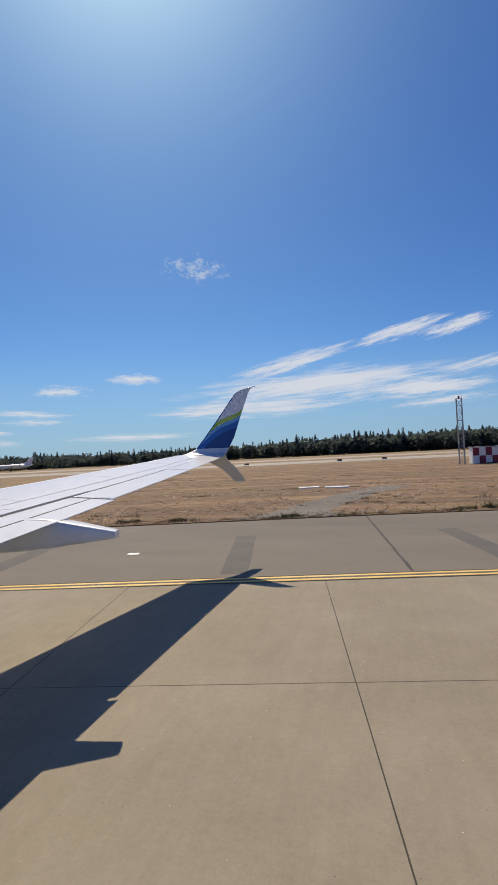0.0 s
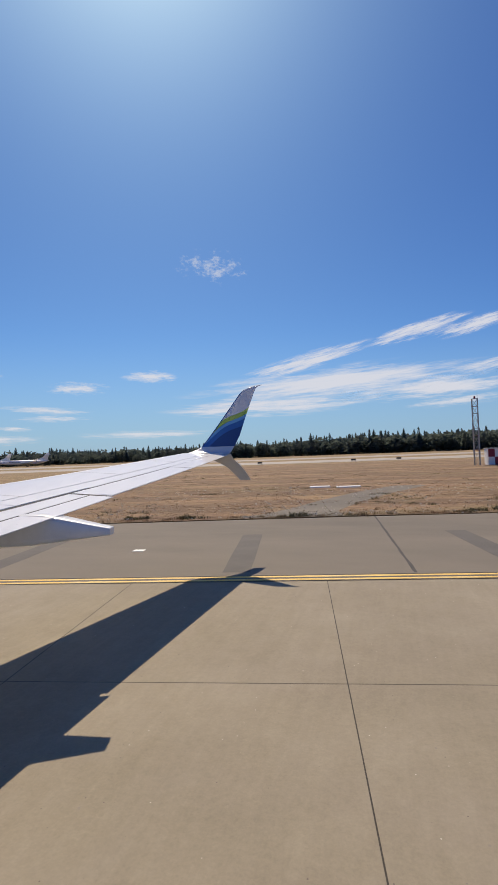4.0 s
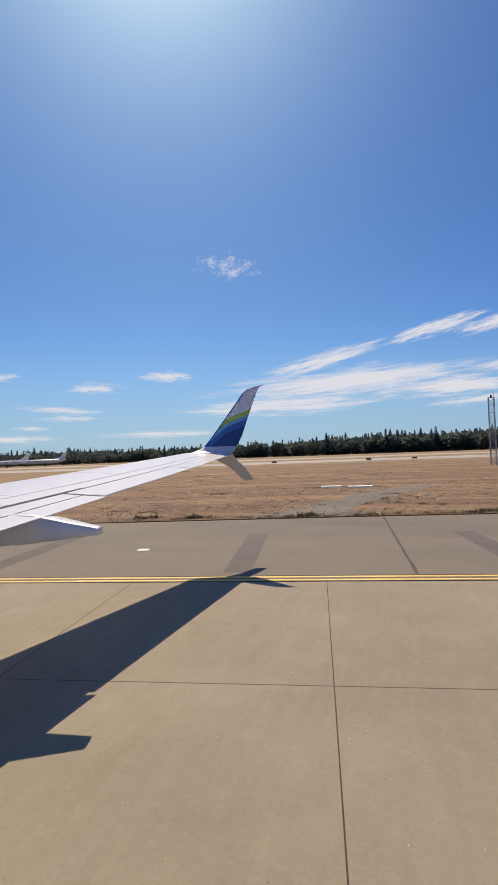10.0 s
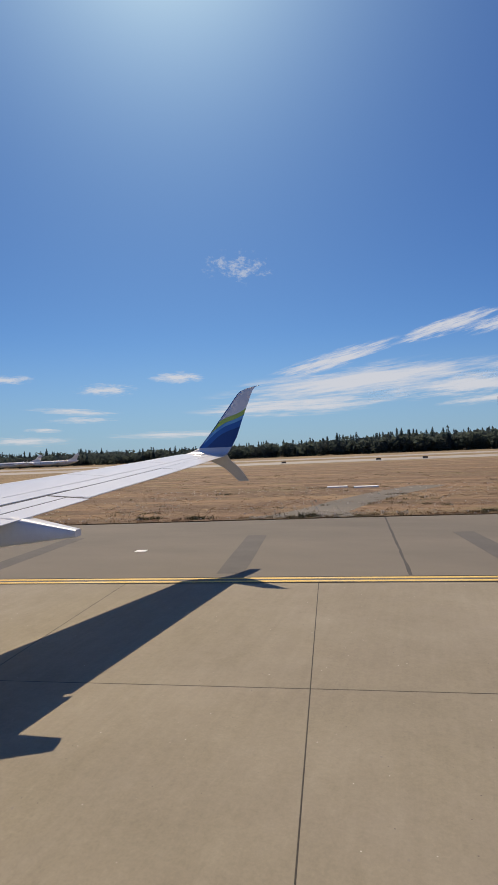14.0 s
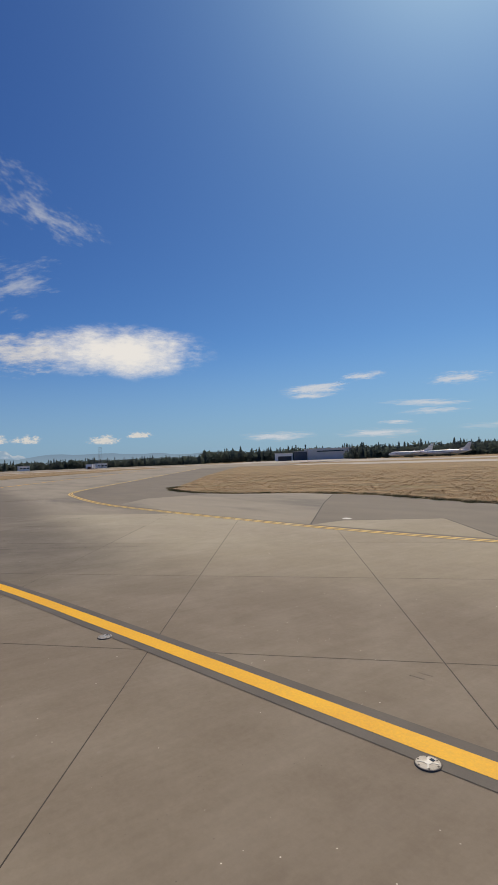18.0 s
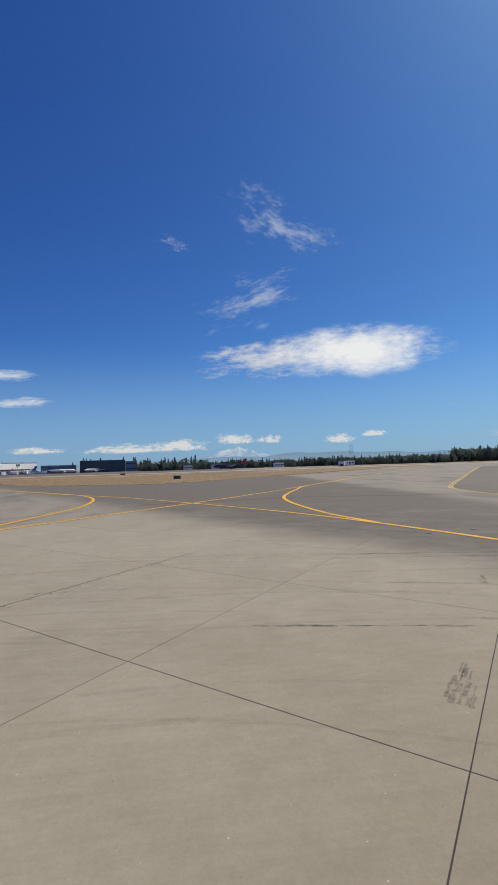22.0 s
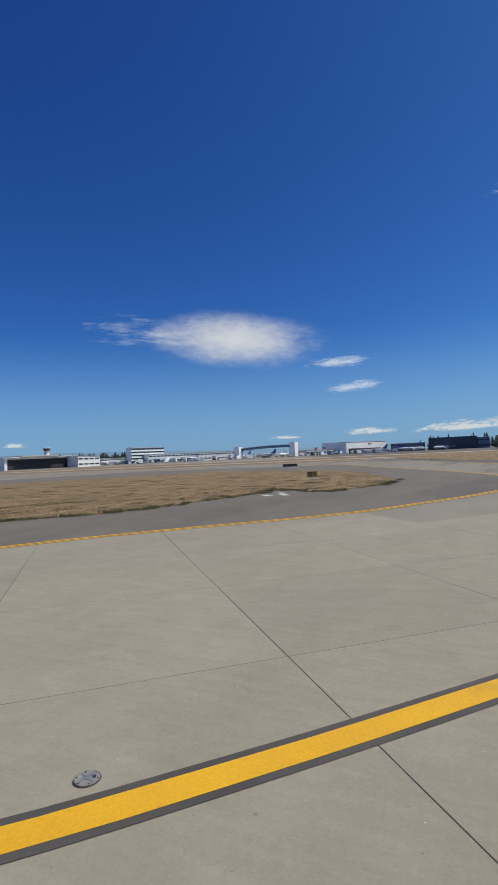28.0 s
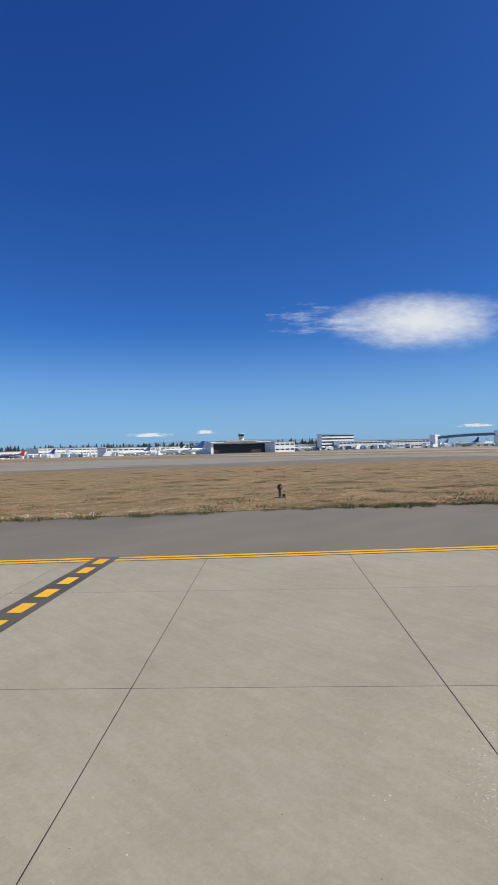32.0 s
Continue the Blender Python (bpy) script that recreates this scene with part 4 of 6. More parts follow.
part("handle", box(bmesh.new(), (0.2, -0.56, 0.9), (0.05, 0.05, 0.2), 0, 0.01), STEEL, cab_door)
rack = tagged(thing("equipment_rack", (57.0, 107.4, 0.05), 2), "low steel equipment rack with grey boxes", "equipment")
for x in (-1.4, 0, 1.4):
    part("post", box(bmesh.new(), (x, 0, 0.6), (0.1, 0.1, 1.2)), STEEL, rack)
part("rail", box(bmesh.new(), (0, 0, 1.1), (3.0, 0.12, 0.1)), STEEL, rack)
for x in (-1.0, -0.2, 0.9):
    part("case", box(bmesh.new(), (x, 0, 0.95), (0.6, 0.4, 0.7), 0, 0.03), WALL_GREY, rack)
pole = tagged(thing("lamp_post", (61.6, 104.4, 0.05)), "slim brown lamp post with two floodlights", "lamp post")
part("pole", rod(bmesh.new(), (0, 0, 0), (0, 0, 6.8), 0.10, 0.06, 10), RUST, pole)
part("arm", box(bmesh.new(), (0, 0, 6.75), (1.1, 0.08, 0.08)), RUST, pole)
for x in (-0.45, 0.45):
    flood = part("floodlight", box(bmesh.new(), (x, -0.1, 6.95), (0.4, 0.3, 0.32), 0, 0.04), WALL_GREY, pole)
    part("lens", box(bmesh.new(), (x, -0.26, 6.95), (0.32, 0.03, 0.24), 0, 0.01), GLASS, flood)
for x, y in ((51.4, 106.8), (52.5, 106.6), (59.6, 105.4), (60.3, 105.2)):
    tagged(part("marker_post", rod(bmesh.new(), (x, y, 0.03), (x, y, 1.15), 0.06, 0.05, 8), RUST), "short brown marker post in dry grass", "post", "marker posts")

# ===== signs and small fixtures =====
def sign(at, turn, wide, high, label):
    e = tagged(thing("airfield_sign", (*at, 0.0), turn), label, "sign")
    part("board", box(bmesh.new(), (0, 0, 0.35 + high / 2), (wide, 0.22, high), 0, 0.03), DARK, e)
    part("frame", box(bmesh.new(), (0, -0.02, 0.35 + high + 0.02), (wide + 0.06, 0.28, 0.05)), RUST, e)
    for x in (-wide * 0.36, wide * 0.36):
        part("leg", rod(bmesh.new(), (x, 0, 0), (x, 0, 0.4), 0.05, None, 8), STEEL, e)
    part("footing", box(bmesh.new(), (0, 0, 0.03), (wide + 0.8, 0.9, 0.06), 0, 0.01), WALL_GREY, e)
    return e


sign((-156.5, -15.5), 80, 1.9, 0.85, "dark brown airfield guidance sign seen from behind")
sign((-135.6, -93.5), 122, 3.6, 0.6, "long dark airfield guidance sign on dry grass")
amber = sign((-80.5, -68.6), 122, 1.25, 0.6, "small amber sign with dark marks among dry grass")
amber_face = part("panel", box(bmesh.new(), (0, -0.125, 0.65), (1.1, 0.03, 0.48)), AMBER, amber, "amber sign face")
for x in (-0.25, 0.25):
    part("bar", box(bmesh.new(), (x, -0.15, 0.65), (0.2, 0.03, 0.3)), DARK, amber_face)
post_ = tagged(thing("signpost", (-34.6, 51.0, 0.05), 50), "dark post carrying amber boards and a pale frame in dry grass", "signpost")
part("post", rod(bmesh.new(), (0, 0, 0), (0, 0, 1.75), 0.09, 0.07, 10), DARK, post_)
part("knob", rod(bmesh.new(), (0, 0, 1.5), (0, 0, 1.85), 0.16, 0.14, 10), DARK, post_)
for x in (-0.36, 0.36):
    part("board", box(bmesh.new(), (x, 0, 0.72), (0.5, 0.12, 0.42), 0, 0.03), AMBER, post_, "weathered amber board")
    part("frame", box(bmesh.new(), (x, 0.02, 1.45), (0.42, 0.08, 0.5), 0, 0.03), STEEL, post_, "pale steel frame")
part("footing", rod(bmesh.new(), (0, 0, -0.02), (0, 0, 0.08), 0.3, 0.28, 12), WALL_GREY, post_)
sign((-300, -41), 90, 2.6, 0.7, "low dark sign beside the far runway")
for along in (48, 14, -16, -30, -62):
    sign(on_p(along, 168 + along * 0.05), 9.6, 1.5, 0.5, "small dark runway marker sign on dry grass")
box_ = tagged(thing("wind_sensor", (-34.2, -88.3, 0.05)), "black post with instrument boxes on dry grass", "instrument")
part("post", rod(bmesh.new(), (0, 0, 0), (0, 0, 0.95), 0.10, 0.08, 10), DARK, box_)
part("case", box(bmesh.new(), (0, 0, 0.72), (0.30, 0.26, 0.34), 20, 0.03), DARK, box_)
part("dial", box(bmesh.new(), (0.06, 0.14, 0.76), (0.08, 0.03, 0.1), 20, 0.01), WALL_WHITE, box_, "small white plate")
part("base", box(bmesh.new(), (0, 0, 0.02), (0.7, 0.7, 0.06), 20, 0.02), DARK, box_)
part("valve", box(bmesh.new(), (-0.35, 0.05, 0.12), (0.18, 0.2, 0.22), 30, 0.03), DARK, box_)


# ===== aircraft parked on the far aprons =====
def lathe(bm, profile, sides=14):
    loops = [[bm.verts.new((x, r * math.cos(2 * math.pi * j / sides), z + r * math.sin(2 * math.pi * j / sides))) for j in range(sides)] for x, r, z in profile]
    for a, b in zip(loops, loops[1:]):
        for j in range(sides):
            bm.faces.new((a[j], a[(j + 1) % sides], b[(j + 1) % sides], b[j]))
    bm.faces.new(loops[0]), bm.faces.new(loops[-1][::-1])
    return bm


def plate(bm, pts, thick):
    """A tapered wing-like plate through four corner points."""
    up = (Vector(pts[1]) - Vector(pts[0])).cross(Vector(pts[2]) - Vector(pts[0])).normalized() * thick / 2
    a, b = [bm.verts.new(Vector(q) + up) for q in pts], [bm.verts.new(Vector(q) - up) for q in pts]
    bm.faces.new(a), bm.faces.new(b[::-1])
    for i in range(4):
        bm.faces.new((a[i], b[i], b[(i + 1) % 4], a[(i + 1) % 4]))
    return bm


def airliner(body, tail, label, rear_engines=False):
    """Nose towards +x; wheels at z = 0."""
    e = tagged(thing("parked_airliner"), label, "airliner", "airliners on the aprons")
    smooth(part("fuselage", lathe(bmesh.new(), [(19.5, 0.15, 3.3), (18.8, 0.8, 3.4), (17.2, 1.5, 3.6), (14.5, 1.95, 3.8), (0, 2.0, 3.8), (-9, 1.95, 3.85), (-14, 1.4, 4.3), (-18.2, 0.5, 4.9), (-19.3, 0.12, 5.1)]), body, e), 40)
    part("cockpit_window", box(bmesh.new(), (17.7, 0, 4.35), (0.9, 2.2, 0.45), 0, 0.1), GLASS, e)
    for k in (-1, 1):
        part("window_strip", box(bmesh.new(), (1.5, k * 1.97, 4.2), (25, 0.06, 0.28)), GLASS, e)
        part("wing", plate(bmesh.new(), [(4.5, k * 1.8, 3.0), (-1.5, k * 1.8, 3.0), (-5.2, k * 17, 4.6), (-3.6, k * 17, 4.6)], 0.35), JET_WHITE, e)
        part("winglet", plate(bmesh.new(), [(-3.7, k * 17, 4.6), (-5.2, k * 17, 4.6), (-6.1, k * 17.5, 6.9), (-5.5, k * 17.5, 6.9)], 0.12), tail, e)
        part("stabiliser", plate(bmesh.new(), [(-14.8, k * 0.8, 9.7 if rear_engines else 4.8), (-17.8, k * 0.8, 9.7 if rear_engines else 4.8), (-19.4, k * 6, 9.9 if rear_engines else 5.2), (-18, k * 6, 9.9 if rear_engines else 5.2)], 0.22), body, e)
        at = (-10.5, k * 2.7, 4.4) if rear_engines else (2.6, k * 5.2, 2.0)
        smooth(part("engine", lathe(bmesh.new(), [(at[0] + 2, 0.95, at[2]), (at[0] + 1.2, 1.1, at[2]), (at[0] - 1, 1.0, at[2]), (at[0] - 2.2, 0.55, at[2])], 12), body, e), 50).location.y = at[1]
        part("main_gear", rod(rod(bmesh.new(), (-0.8, k * 2.6, 0.5), (-0.8, k * 2.6, 3.0), 0.14), (-0.8, k * 2.35, 0.52), (-0.8, k * 2.95, 0.52), 0.52, None, 14), RUBBER, e)
    part("nose_gear", rod(rod(bmesh.new(), (14, 0, 0.4), (14, 0, 2.4), 0.1), (14, -0.25, 0.36), (14, 0.25, 0.36), 0.36, None, 12), RUBBER, e)
    part("tail_fin", plate(bmesh.new(), [(-11.2, 0, 5.2), (-17.6, 0, 5.2), (-19.6, 0, 11.6), (-17.2, 0, 11.6)], 0.3), tail, e)
    part("tail_cone", plate(bmesh.new(), [(-8.0, 0, 5.5), (-13.4, 0, 5.3), (-13.6, 0, 7.6), (-13.0, 0, 7.6)], 0.22), tail, e)
    return e


jets = {
    "blue": airliner(JET_WHITE, JET_BLUE, "white airliner with a blue tail parked on the apron"),
    "red": airliner(JET_WHITE, JET_RED, "white airliner with a red tail parked on the apron"),
    "white": airliner(JET_WHITE, JET_WHITE, "plain white airliner parked far off", True),
    "dark": airliner(JET_DARK, JET_RED, "dark purple airliner with an orange-red tail far off"),
}


def facing(x, y):
    """The turn that sets a thing broadside to the taxiway junction."""
    return math.degrees(math.atan2(y + 35, x + 18)) + 90


PARKED = [
    ("white", -301, 374, 12, 0), ("white", -276, 392, 18, 0), ("dark", -605, 55, 5, 0), ("blue", -543, -514, -6, 180), ("blue", -352, -610, 20, 0), ("white", -398, -575, -70, 0),
    ("red", -676, -312, 60, 0), ("blue", -655, -335, -40, 0), ("blue", -664, -375, 45, 0), ("red", -770, -270, 15, 180), ("blue", -784, -215, -20, 0), ("dark", -775, -235, 60, 0), ("blue", -795, -165, 5, 180),
    ("white", -752, -290, -50, 0), ("blue", -640, -440, 70, 0), ("blue", -622, -470, 80, 0), ("white", -600, -500, 75, 0), ("white", -510, -560, -70, 0), ("blue", -470, -620, 30, 180), ("white", -400, -660, 10, 0),
    ("white", -330, -710, 0, 180), ("blue", -280, -720, -20, 0), ("red", -690, -395, 80, 0),
]
for kind, x, y, turn, flip in PARKED:
    copy_thing(jets[kind], pose(x, y, -0.06, 0, 0, facing(x, y) + turn + flip))
for kind, (x, y) in zip(jets, ((-815, -120), (-720, -300), (-430, -640), (-250, -735))):
    jets[kind].matrix_world = pose(x, y, -0.06, 0, 0, facing(x, y) + 30)


copy_thing(jets["blue"], pose(-348, -512, -0.06, 0, 0, facing(-345, -508) + 6) @ Matrix.Scale(1.25, 4))


def truck(at, turn, body, label, length=6.0, high=2.6):
    e = tagged(thing("service_truck", (*at, -0.06), turn), label, "truck")
    part("cab", box(bmesh.new(), (length / 2 - 0.8, 0, 1.35), (1.6, 2.0, 1.7), 0, 0.15), body, e)
    part("bed", box(bmesh.new(), (-0.9, 0, 0.5 + high / 2), (length - 1.9, 2.2, high), 0, 0.06), body, e)
    part("windscreen", box(bmesh.new(), (length / 2 - 0.05, 0, 1.75), (0.12, 1.7, 0.6)), GLASS, e)
    for x in (-length / 2 + 1.0, length / 2 - 1.0):
        for y in (-0.95, 0.95):
            tyre = part("wheel", rod(bmesh.new(), (x, y - 0.14, 0.42), (x, y + 0.14, 0.42), 0.42, None, 12), RUBBER, e)
            part("hub", rod(bmesh.new(), (x, y - 0.16, 0.42), (x, y + 0.16, 0.42), 0.2, None, 10), STEEL, tyre)
    return e


van = truck((-508, 157), 100, WALL_WHITE, "white box truck beside the far mast", 8, 4.2)
for x, y, turn in ((-500, 152, 60), (-742, -262, 30), (-760, -205, 70), (-650, -360, 15), (-306, -690, 0), (-400, -560, 15), (-432, -530, 70), (-350, -560, 30), (-325, -678, 10), (-285, -700, 50)):
    copy_thing(van, pose(x, y, -0.06, 0, 0, turn))
tug = truck((-640, -400), 30, DARK, "small dark baggage tug on the apron", 3.6, 1.0)
tanker = truck((-610, -455), 70, WALL_BLUE, "blue-grey catering truck on the apron", 9.0, 4.6)
pale = truck((-560, -520), 10, WALL_GREY, "grey fuel truck on the apron", 9.5, 3.0)
rng_t = random.Random(77)
FRONT = [(-790, -180), (-760, -225), (-700, -290), (-655, -350), (-628, -425), (-590, -485), (-545, -530), (-470, -590), (-400, -640), (-330, -690), (-250, -720)]
for k in range(175):
    f = rng_t.random() * (len(FRONT) - 1.001)
    (xa, ya), (xb, yb) = FRONT[int(f)], FRONT[int(f) + 1]
    w = f - int(f)
    copy_thing(rng_t.choice((van, van, van, tug, tanker, pale)), pose(xa + (xb - xa) * w + rng_t.uniform(-14, 14), ya + (yb - ya) * w + rng_t.uniform(-14, 14), -0.06, 0, 0, rng_t.uniform(0, 360)))
tagged(part("fire_cart", box(bmesh.new(), (-496, 150, 1.2), (3.2, 2.0, 2.3), 30, 0.1), RUST), "dark red equipment box beside the far mast", "equipment")
lattice_mast("lattice_mast", (-512, 166, -0.1), 21.0, 2.6, "tall steel lattice mast on the far field")


# ===== far buildings =====
def building(name, a, b, deep, z1, wall, label, rows_=0, bays=12, roof=None, band=None, door=None, z0=-0.1, category="building", glaze=0.26, skew=0.0):
    """Front wall runs from a to b, seen with a on the viewer's left."""
    a, b = Vector((*a, 0)), Vector((*b, 0))
    mid, half = (a + b) / 2, Matrix.Rotation(radians(skew), 3, "Z") @ (b - a) / 2 / math.cos(radians(skew))
    a, b = mid - half, mid + half
    d = b - a
    e = tagged(thing(name, (a.x, a.y, z0), math.degrees(math.atan2(d.y, d.x))), label, category)
    w, h = d.length, z1 - z0
    part("wall", box(bmesh.new(), (w / 2, deep / 2, h / 2), (w, deep, h)), wall, e)
    part("roof", box(bmesh.new(), (w / 2, deep / 2, h + 0.2), (w + 1.0, deep + 1.0, 0.5)), roof or ROOF, e)
    for j in range(rows_):
        fh = h / rows_
        for i in range(bays):
            bw = w / bays
            part("window", box(bmesh.new(), (bw * (i + 0.5), -0.1, fh * (j + 0.55)), (bw * (0.97 if band else 0.72), 0.35, fh * glaze)), GLASS, e)
    # Open halls are a near-black sheet; the unlit inside is put into its colour.
    if door:
        part("door", box(bmesh.new(), (w * door[0], -0.15, h * door[2] / 2), (w * door[1], 0.4, h * door[2])), door[3], e, "dark sheet across a hangar doorway")
    return e


building("hangar", (-533, 456), (-492, 499), 40, 14.6, WALL_GREY, "long grey maintenance hangar before woods", 0, 1, door=(0.5, 0.62, 0.0001, GLASS), skew=10)
building("hangar", (-562, 422), (-547, 441), 30, 10.2, WALL_WHITE, "small pale hangar with dark doors", 0, 1, door=(0.55, 0.75, 0.6, DARK))
building("hangar", (-546, 442), (-534, 455), 34, 11.5, WALL_DARK, "dark narrow hangar block", 0, 1)
part("strip_window", box(bmesh.new(), (30, -0.1, 11.2), (36, 0.3, 1.6)), GLASS, [o for o in bpy.data.objects if o.name == "hangar"][0])
building("terminal", (-609, -524), (-637, -487), 12, 22.5, WALL_WHITE, "white five-storey office block with ribbon windows", 5, 8, band=True, skew=36, glaze=0.44)
building("terminal", (-628, -505), (-698, -390), 40, 12.0, WALL_WHITE, "long low white airport concourse", 2, 26, skew=24)
building("terminal", (-570, -560), (-606, -530), 30, 9.0, WALL_GREY, "low grey concourse wing", 2, 10, skew=28)
building("terminal", (-295, -757), (-374, -719), 36, 12.5, WALL_WHITE, "white three-storey concourse with dark window rows", 3, 16, skew=28)
building("terminal", (-374, -719), (-462, -664), 30, 11.0, WALL_WHITE, "low white concourse link", 2, 14, skew=26)
building("terminal", (-180, -800), (-294, -760), 30, 9.5, WALL_WHITE, "low white apron building", 1, 16, skew=26)
big = building("hangar", (-392, -517), (-446, -469), 45, 12.6, WALL_WHITE, "large white hangar with a wide black opening", 0, 1, door=(0.5, 0.97, 0.86, GAP), skew=24)
part("upper_roof", box(bmesh.new(), (36, 8, 13.9), (40, 30, 1.6), 0, 0.2), ROOF, big, "raised pale roof over the hall")
part("eaves", box(bmesh.new(), (36, -2.2, 12.8), (74, 5.0, 0.7), 0, 0.1), WALL_WHITE, big)
for x in (1.5, 70.5):
    part("end_pier", box(bmesh.new(), (x, -0.6, 6.2), (3.0, 2.4, 12.4)), WALL_WHITE, big)
building("hangar", (-447, -468), (-463, -451), 40, 11.4, WALL_WHITE, "white hangar annex with small windows", 2, 4, skew=32)
building("hangar", (-786, -258), (-801, -200), 50, 17.0, WALL_WHITE, "white hangar with a pale fascia", 0, 1, door=(0.45, 0.8, 0.45, GAP), skew=48)
building("terminal", (-803, -196), (-812, -148), 40, 11.5, WALL_BLUE, "blue-grey concourse with glazed front", 2, 12)
building("hangar", (-813, -143), (-821, -78), 50, 17.2, WALL_DARK, "dark navy cargo hangar", 0, 1, roof=WALL_DARK)
building("hangar", (-821.5, -77), (-823, -62), 30, 15.0, WALL_BLUE, "blue-grey end bay of the cargo hangar", 2, 4)
building("terminal", (-696, -290), (-786, -262), 30, 7.5, WALL_GREY, "grey low apron sheds", 1, 14)
# fascia bars in place of lettering
fascia = tagged(thing("fascia_sign", (-793.5, -229, 13.6), 140), "dark lettering bars on the pale hangar fascia", "sign")
for k in range(5):
    part("bar", box(bmesh.new(), (-7 + k * 3.6, 0.6, 0), (2.4, 0.5, 2.2)), DARK, fascia)

# passenger bridge over the apron
bridge = tagged(thing("sky_bridge", (0, 0, 0)), "long pale footbridge between two white towers", "footbridge")
pa, pb = Vector((-656, -376, 0)), Vector((-688, -306, 0))
for q, h in ((pa, 16.5), (pb, 20.0)):
    part("tower", box(bmesh.new(), (q.x, q.y, h / 2 - 0.06), (9, 9, h), -12, 0.2), WALL_WHITE, bridge)
dq = (pb - pa).normalized()
for k in range(10):
    c0, c1 = pa + (pb - pa) * (k / 10), pa + (pb - pa) * ((k + 1) / 10)
    z = 12.2 + 3.4 * math.sin(math.pi * (k + 0.5) / 10) * 0.35 + 0.28 * k
    part("span", box(bmesh.new(), ((c0.x + c1.x) / 2, (c0.y + c1.y) / 2, z), ((c1 - c0).length + 0.3, 4, 3.4), math.degrees(math.atan2(dq.y, dq.x))), WALL_BLUE, bridge)
    part("roof", box(bmesh.new(), ((c0.x + c1.x) / 2, (c0.y + c1.y) / 2, z + 1.9), ((c1 - c0).length + 0.3, 4.6, 0.6), math.degrees(math.atan2(dq.y, dq.x))), WALL_WHITE, bridge)
for q, s_ in ((pa, 1), (pb, -1)):
    for w in (-2, 2):
        side = Vector((-dq.y, dq.x, 0)) * w
        part("strut", rod(bmesh.new(), q + side + dq * s_ * 4, q + side + dq * s_ * 17 + Vector((0, 0, 11.5)), 0.6, 0.5, 8), WALL_WHITE, bridge)

tower_ = tagged(thing("control_tower", (-628, -712, -0.1), 30), "pale control tower with a dark glazed cab", "control tower")
part("shaft", rod(bmesh.new(), (0, 0, 0), (0, 0, 27), 4.4, 4.0, 12), WALL_WHITE, tower_)
part("cab", rod(bmesh.new(), (0, 0, 27), (0, 0, 31), 4.8, 5.8, 8), GLASS, tower_)
part("roof", rod(bmesh.new(), (0, 0, 31), (0, 0, 32), 6.2, 5.8, 8), WALL_WHITE, tower_)
part("gallery", rod(bmesh.new(), (0, 0, 26.4), (0, 0, 27), 5.8, 5.8, 8), WALL_GREY, tower_)


def jet_bridge(x, y, turn):
    e = tagged(thing("jet_bridge", (x, y, -0.06), turn), "pale boarding bridge reaching from the concourse", "boarding bridge", "boarding bridges")
    part("tunnel", box(bmesh.new(), (9, 0, 4.6), (18, 2.8, 2.8)), WALL_GREY, e)
    part("cab", box(bmesh.new(), (18.5, 0, 4.6), (3.4, 4.0, 3.4), 0, 0.2), WALL_WHITE, e)
    part("rotunda", rod(bmesh.new(), (0, 0, 0), (0, 0, 6.4), 2.0, 2.0, 12), WALL_WHITE, e)
    part("lift_leg", box(bmesh.new(), (14, 0, 1.6), (0.8, 2.4, 3.2)), STEEL, e)
    for k in range(6):
        part("window", box(bmesh.new(), (2.8 + 2.5 * k, 0, 5.0), (1.9, 2.9, 0.8)), GLASS, e)
    return e


jb = jet_bridge(-622, -500, 40)
for x, y, turn in ((-634, -480, 30), (-646, -462, 40), (-658, -442, 35), (-670, -424, 45), (-682, -404, 40), (-584, -546, 40), (-340, -733, 60), (-400, -700, 70), (-440, -675, 60)):
    copy_thing(jb, pose(x, y, -0.06, 0, 0, turn))


# ===== woods =====
def conifer(rng):
    v, f = [], []
    for k in range(11):
        z = 0.12 + 0.86 * k / 11
        r = 0.33 * (1 - z) ** 0.7 * rng.uniform(0.75, 1.2) + 0.008
        n_ = 9 if k < 7 else 6
        a0 = rng.uniform(0, 6.28)
        for i in range(n_):
            a = a0 + 6.283 * i / n_ + rng.uniform(-0.25, 0.25)
            q = r * rng.uniform(0.65, 1.15)
            i0 = len(v)
            for da, rr, dz in ((-0.42, q * 0.62, 0.0), (0, q, -0.045), (0.42, q * 0.62, 0.0), (0, 0.0, 0.085)):
                v.append((rr * math.cos(a + da), rr * math.sin(a + da), z + dz))
            f += [(i0, i0 + 1, i0 + 3), (i0 + 1, i0 + 2, i0 + 3)]
    return v, f


def broadleaf(rng):
    v, f = [], []
    blobs = [(rng.uniform(-0.22, 0.22), rng.uniform(-0.22, 0.22), rng.uniform(0.3, 0.78), rng.uniform(0.14, 0.24)) for _ in range(9)]
    for bx, by, bz, br in blobs:
        for _ in range(26):
            u, w = rng.uniform(-1, 1), rng.uniform(0, 6.283)
            r_ = br * rng.uniform(0.8, 1.1)
            c = Vector((bx + r_ * math.sqrt(1 - u * u) * math.cos(w), by + r_ * math.sqrt(1 - u * u) * math.sin(w), bz + r_ * u))
            s_ = rng.uniform(0.035, 0.075)
            x = Vector((rng.uniform(-1, 1), rng.uniform(-1, 1), rng.uniform(-1, 1))).normalized()
            y = x.orthogonal().normalized()
            i0 = len(v)
            v += [tuple(c + x * s_), tuple(c + y * s_), tuple(c - x * s_), tuple(c - y * s_)]
            f += [(i0, i0 + 1, i0 + 2, i0 + 3)]
    return v, f


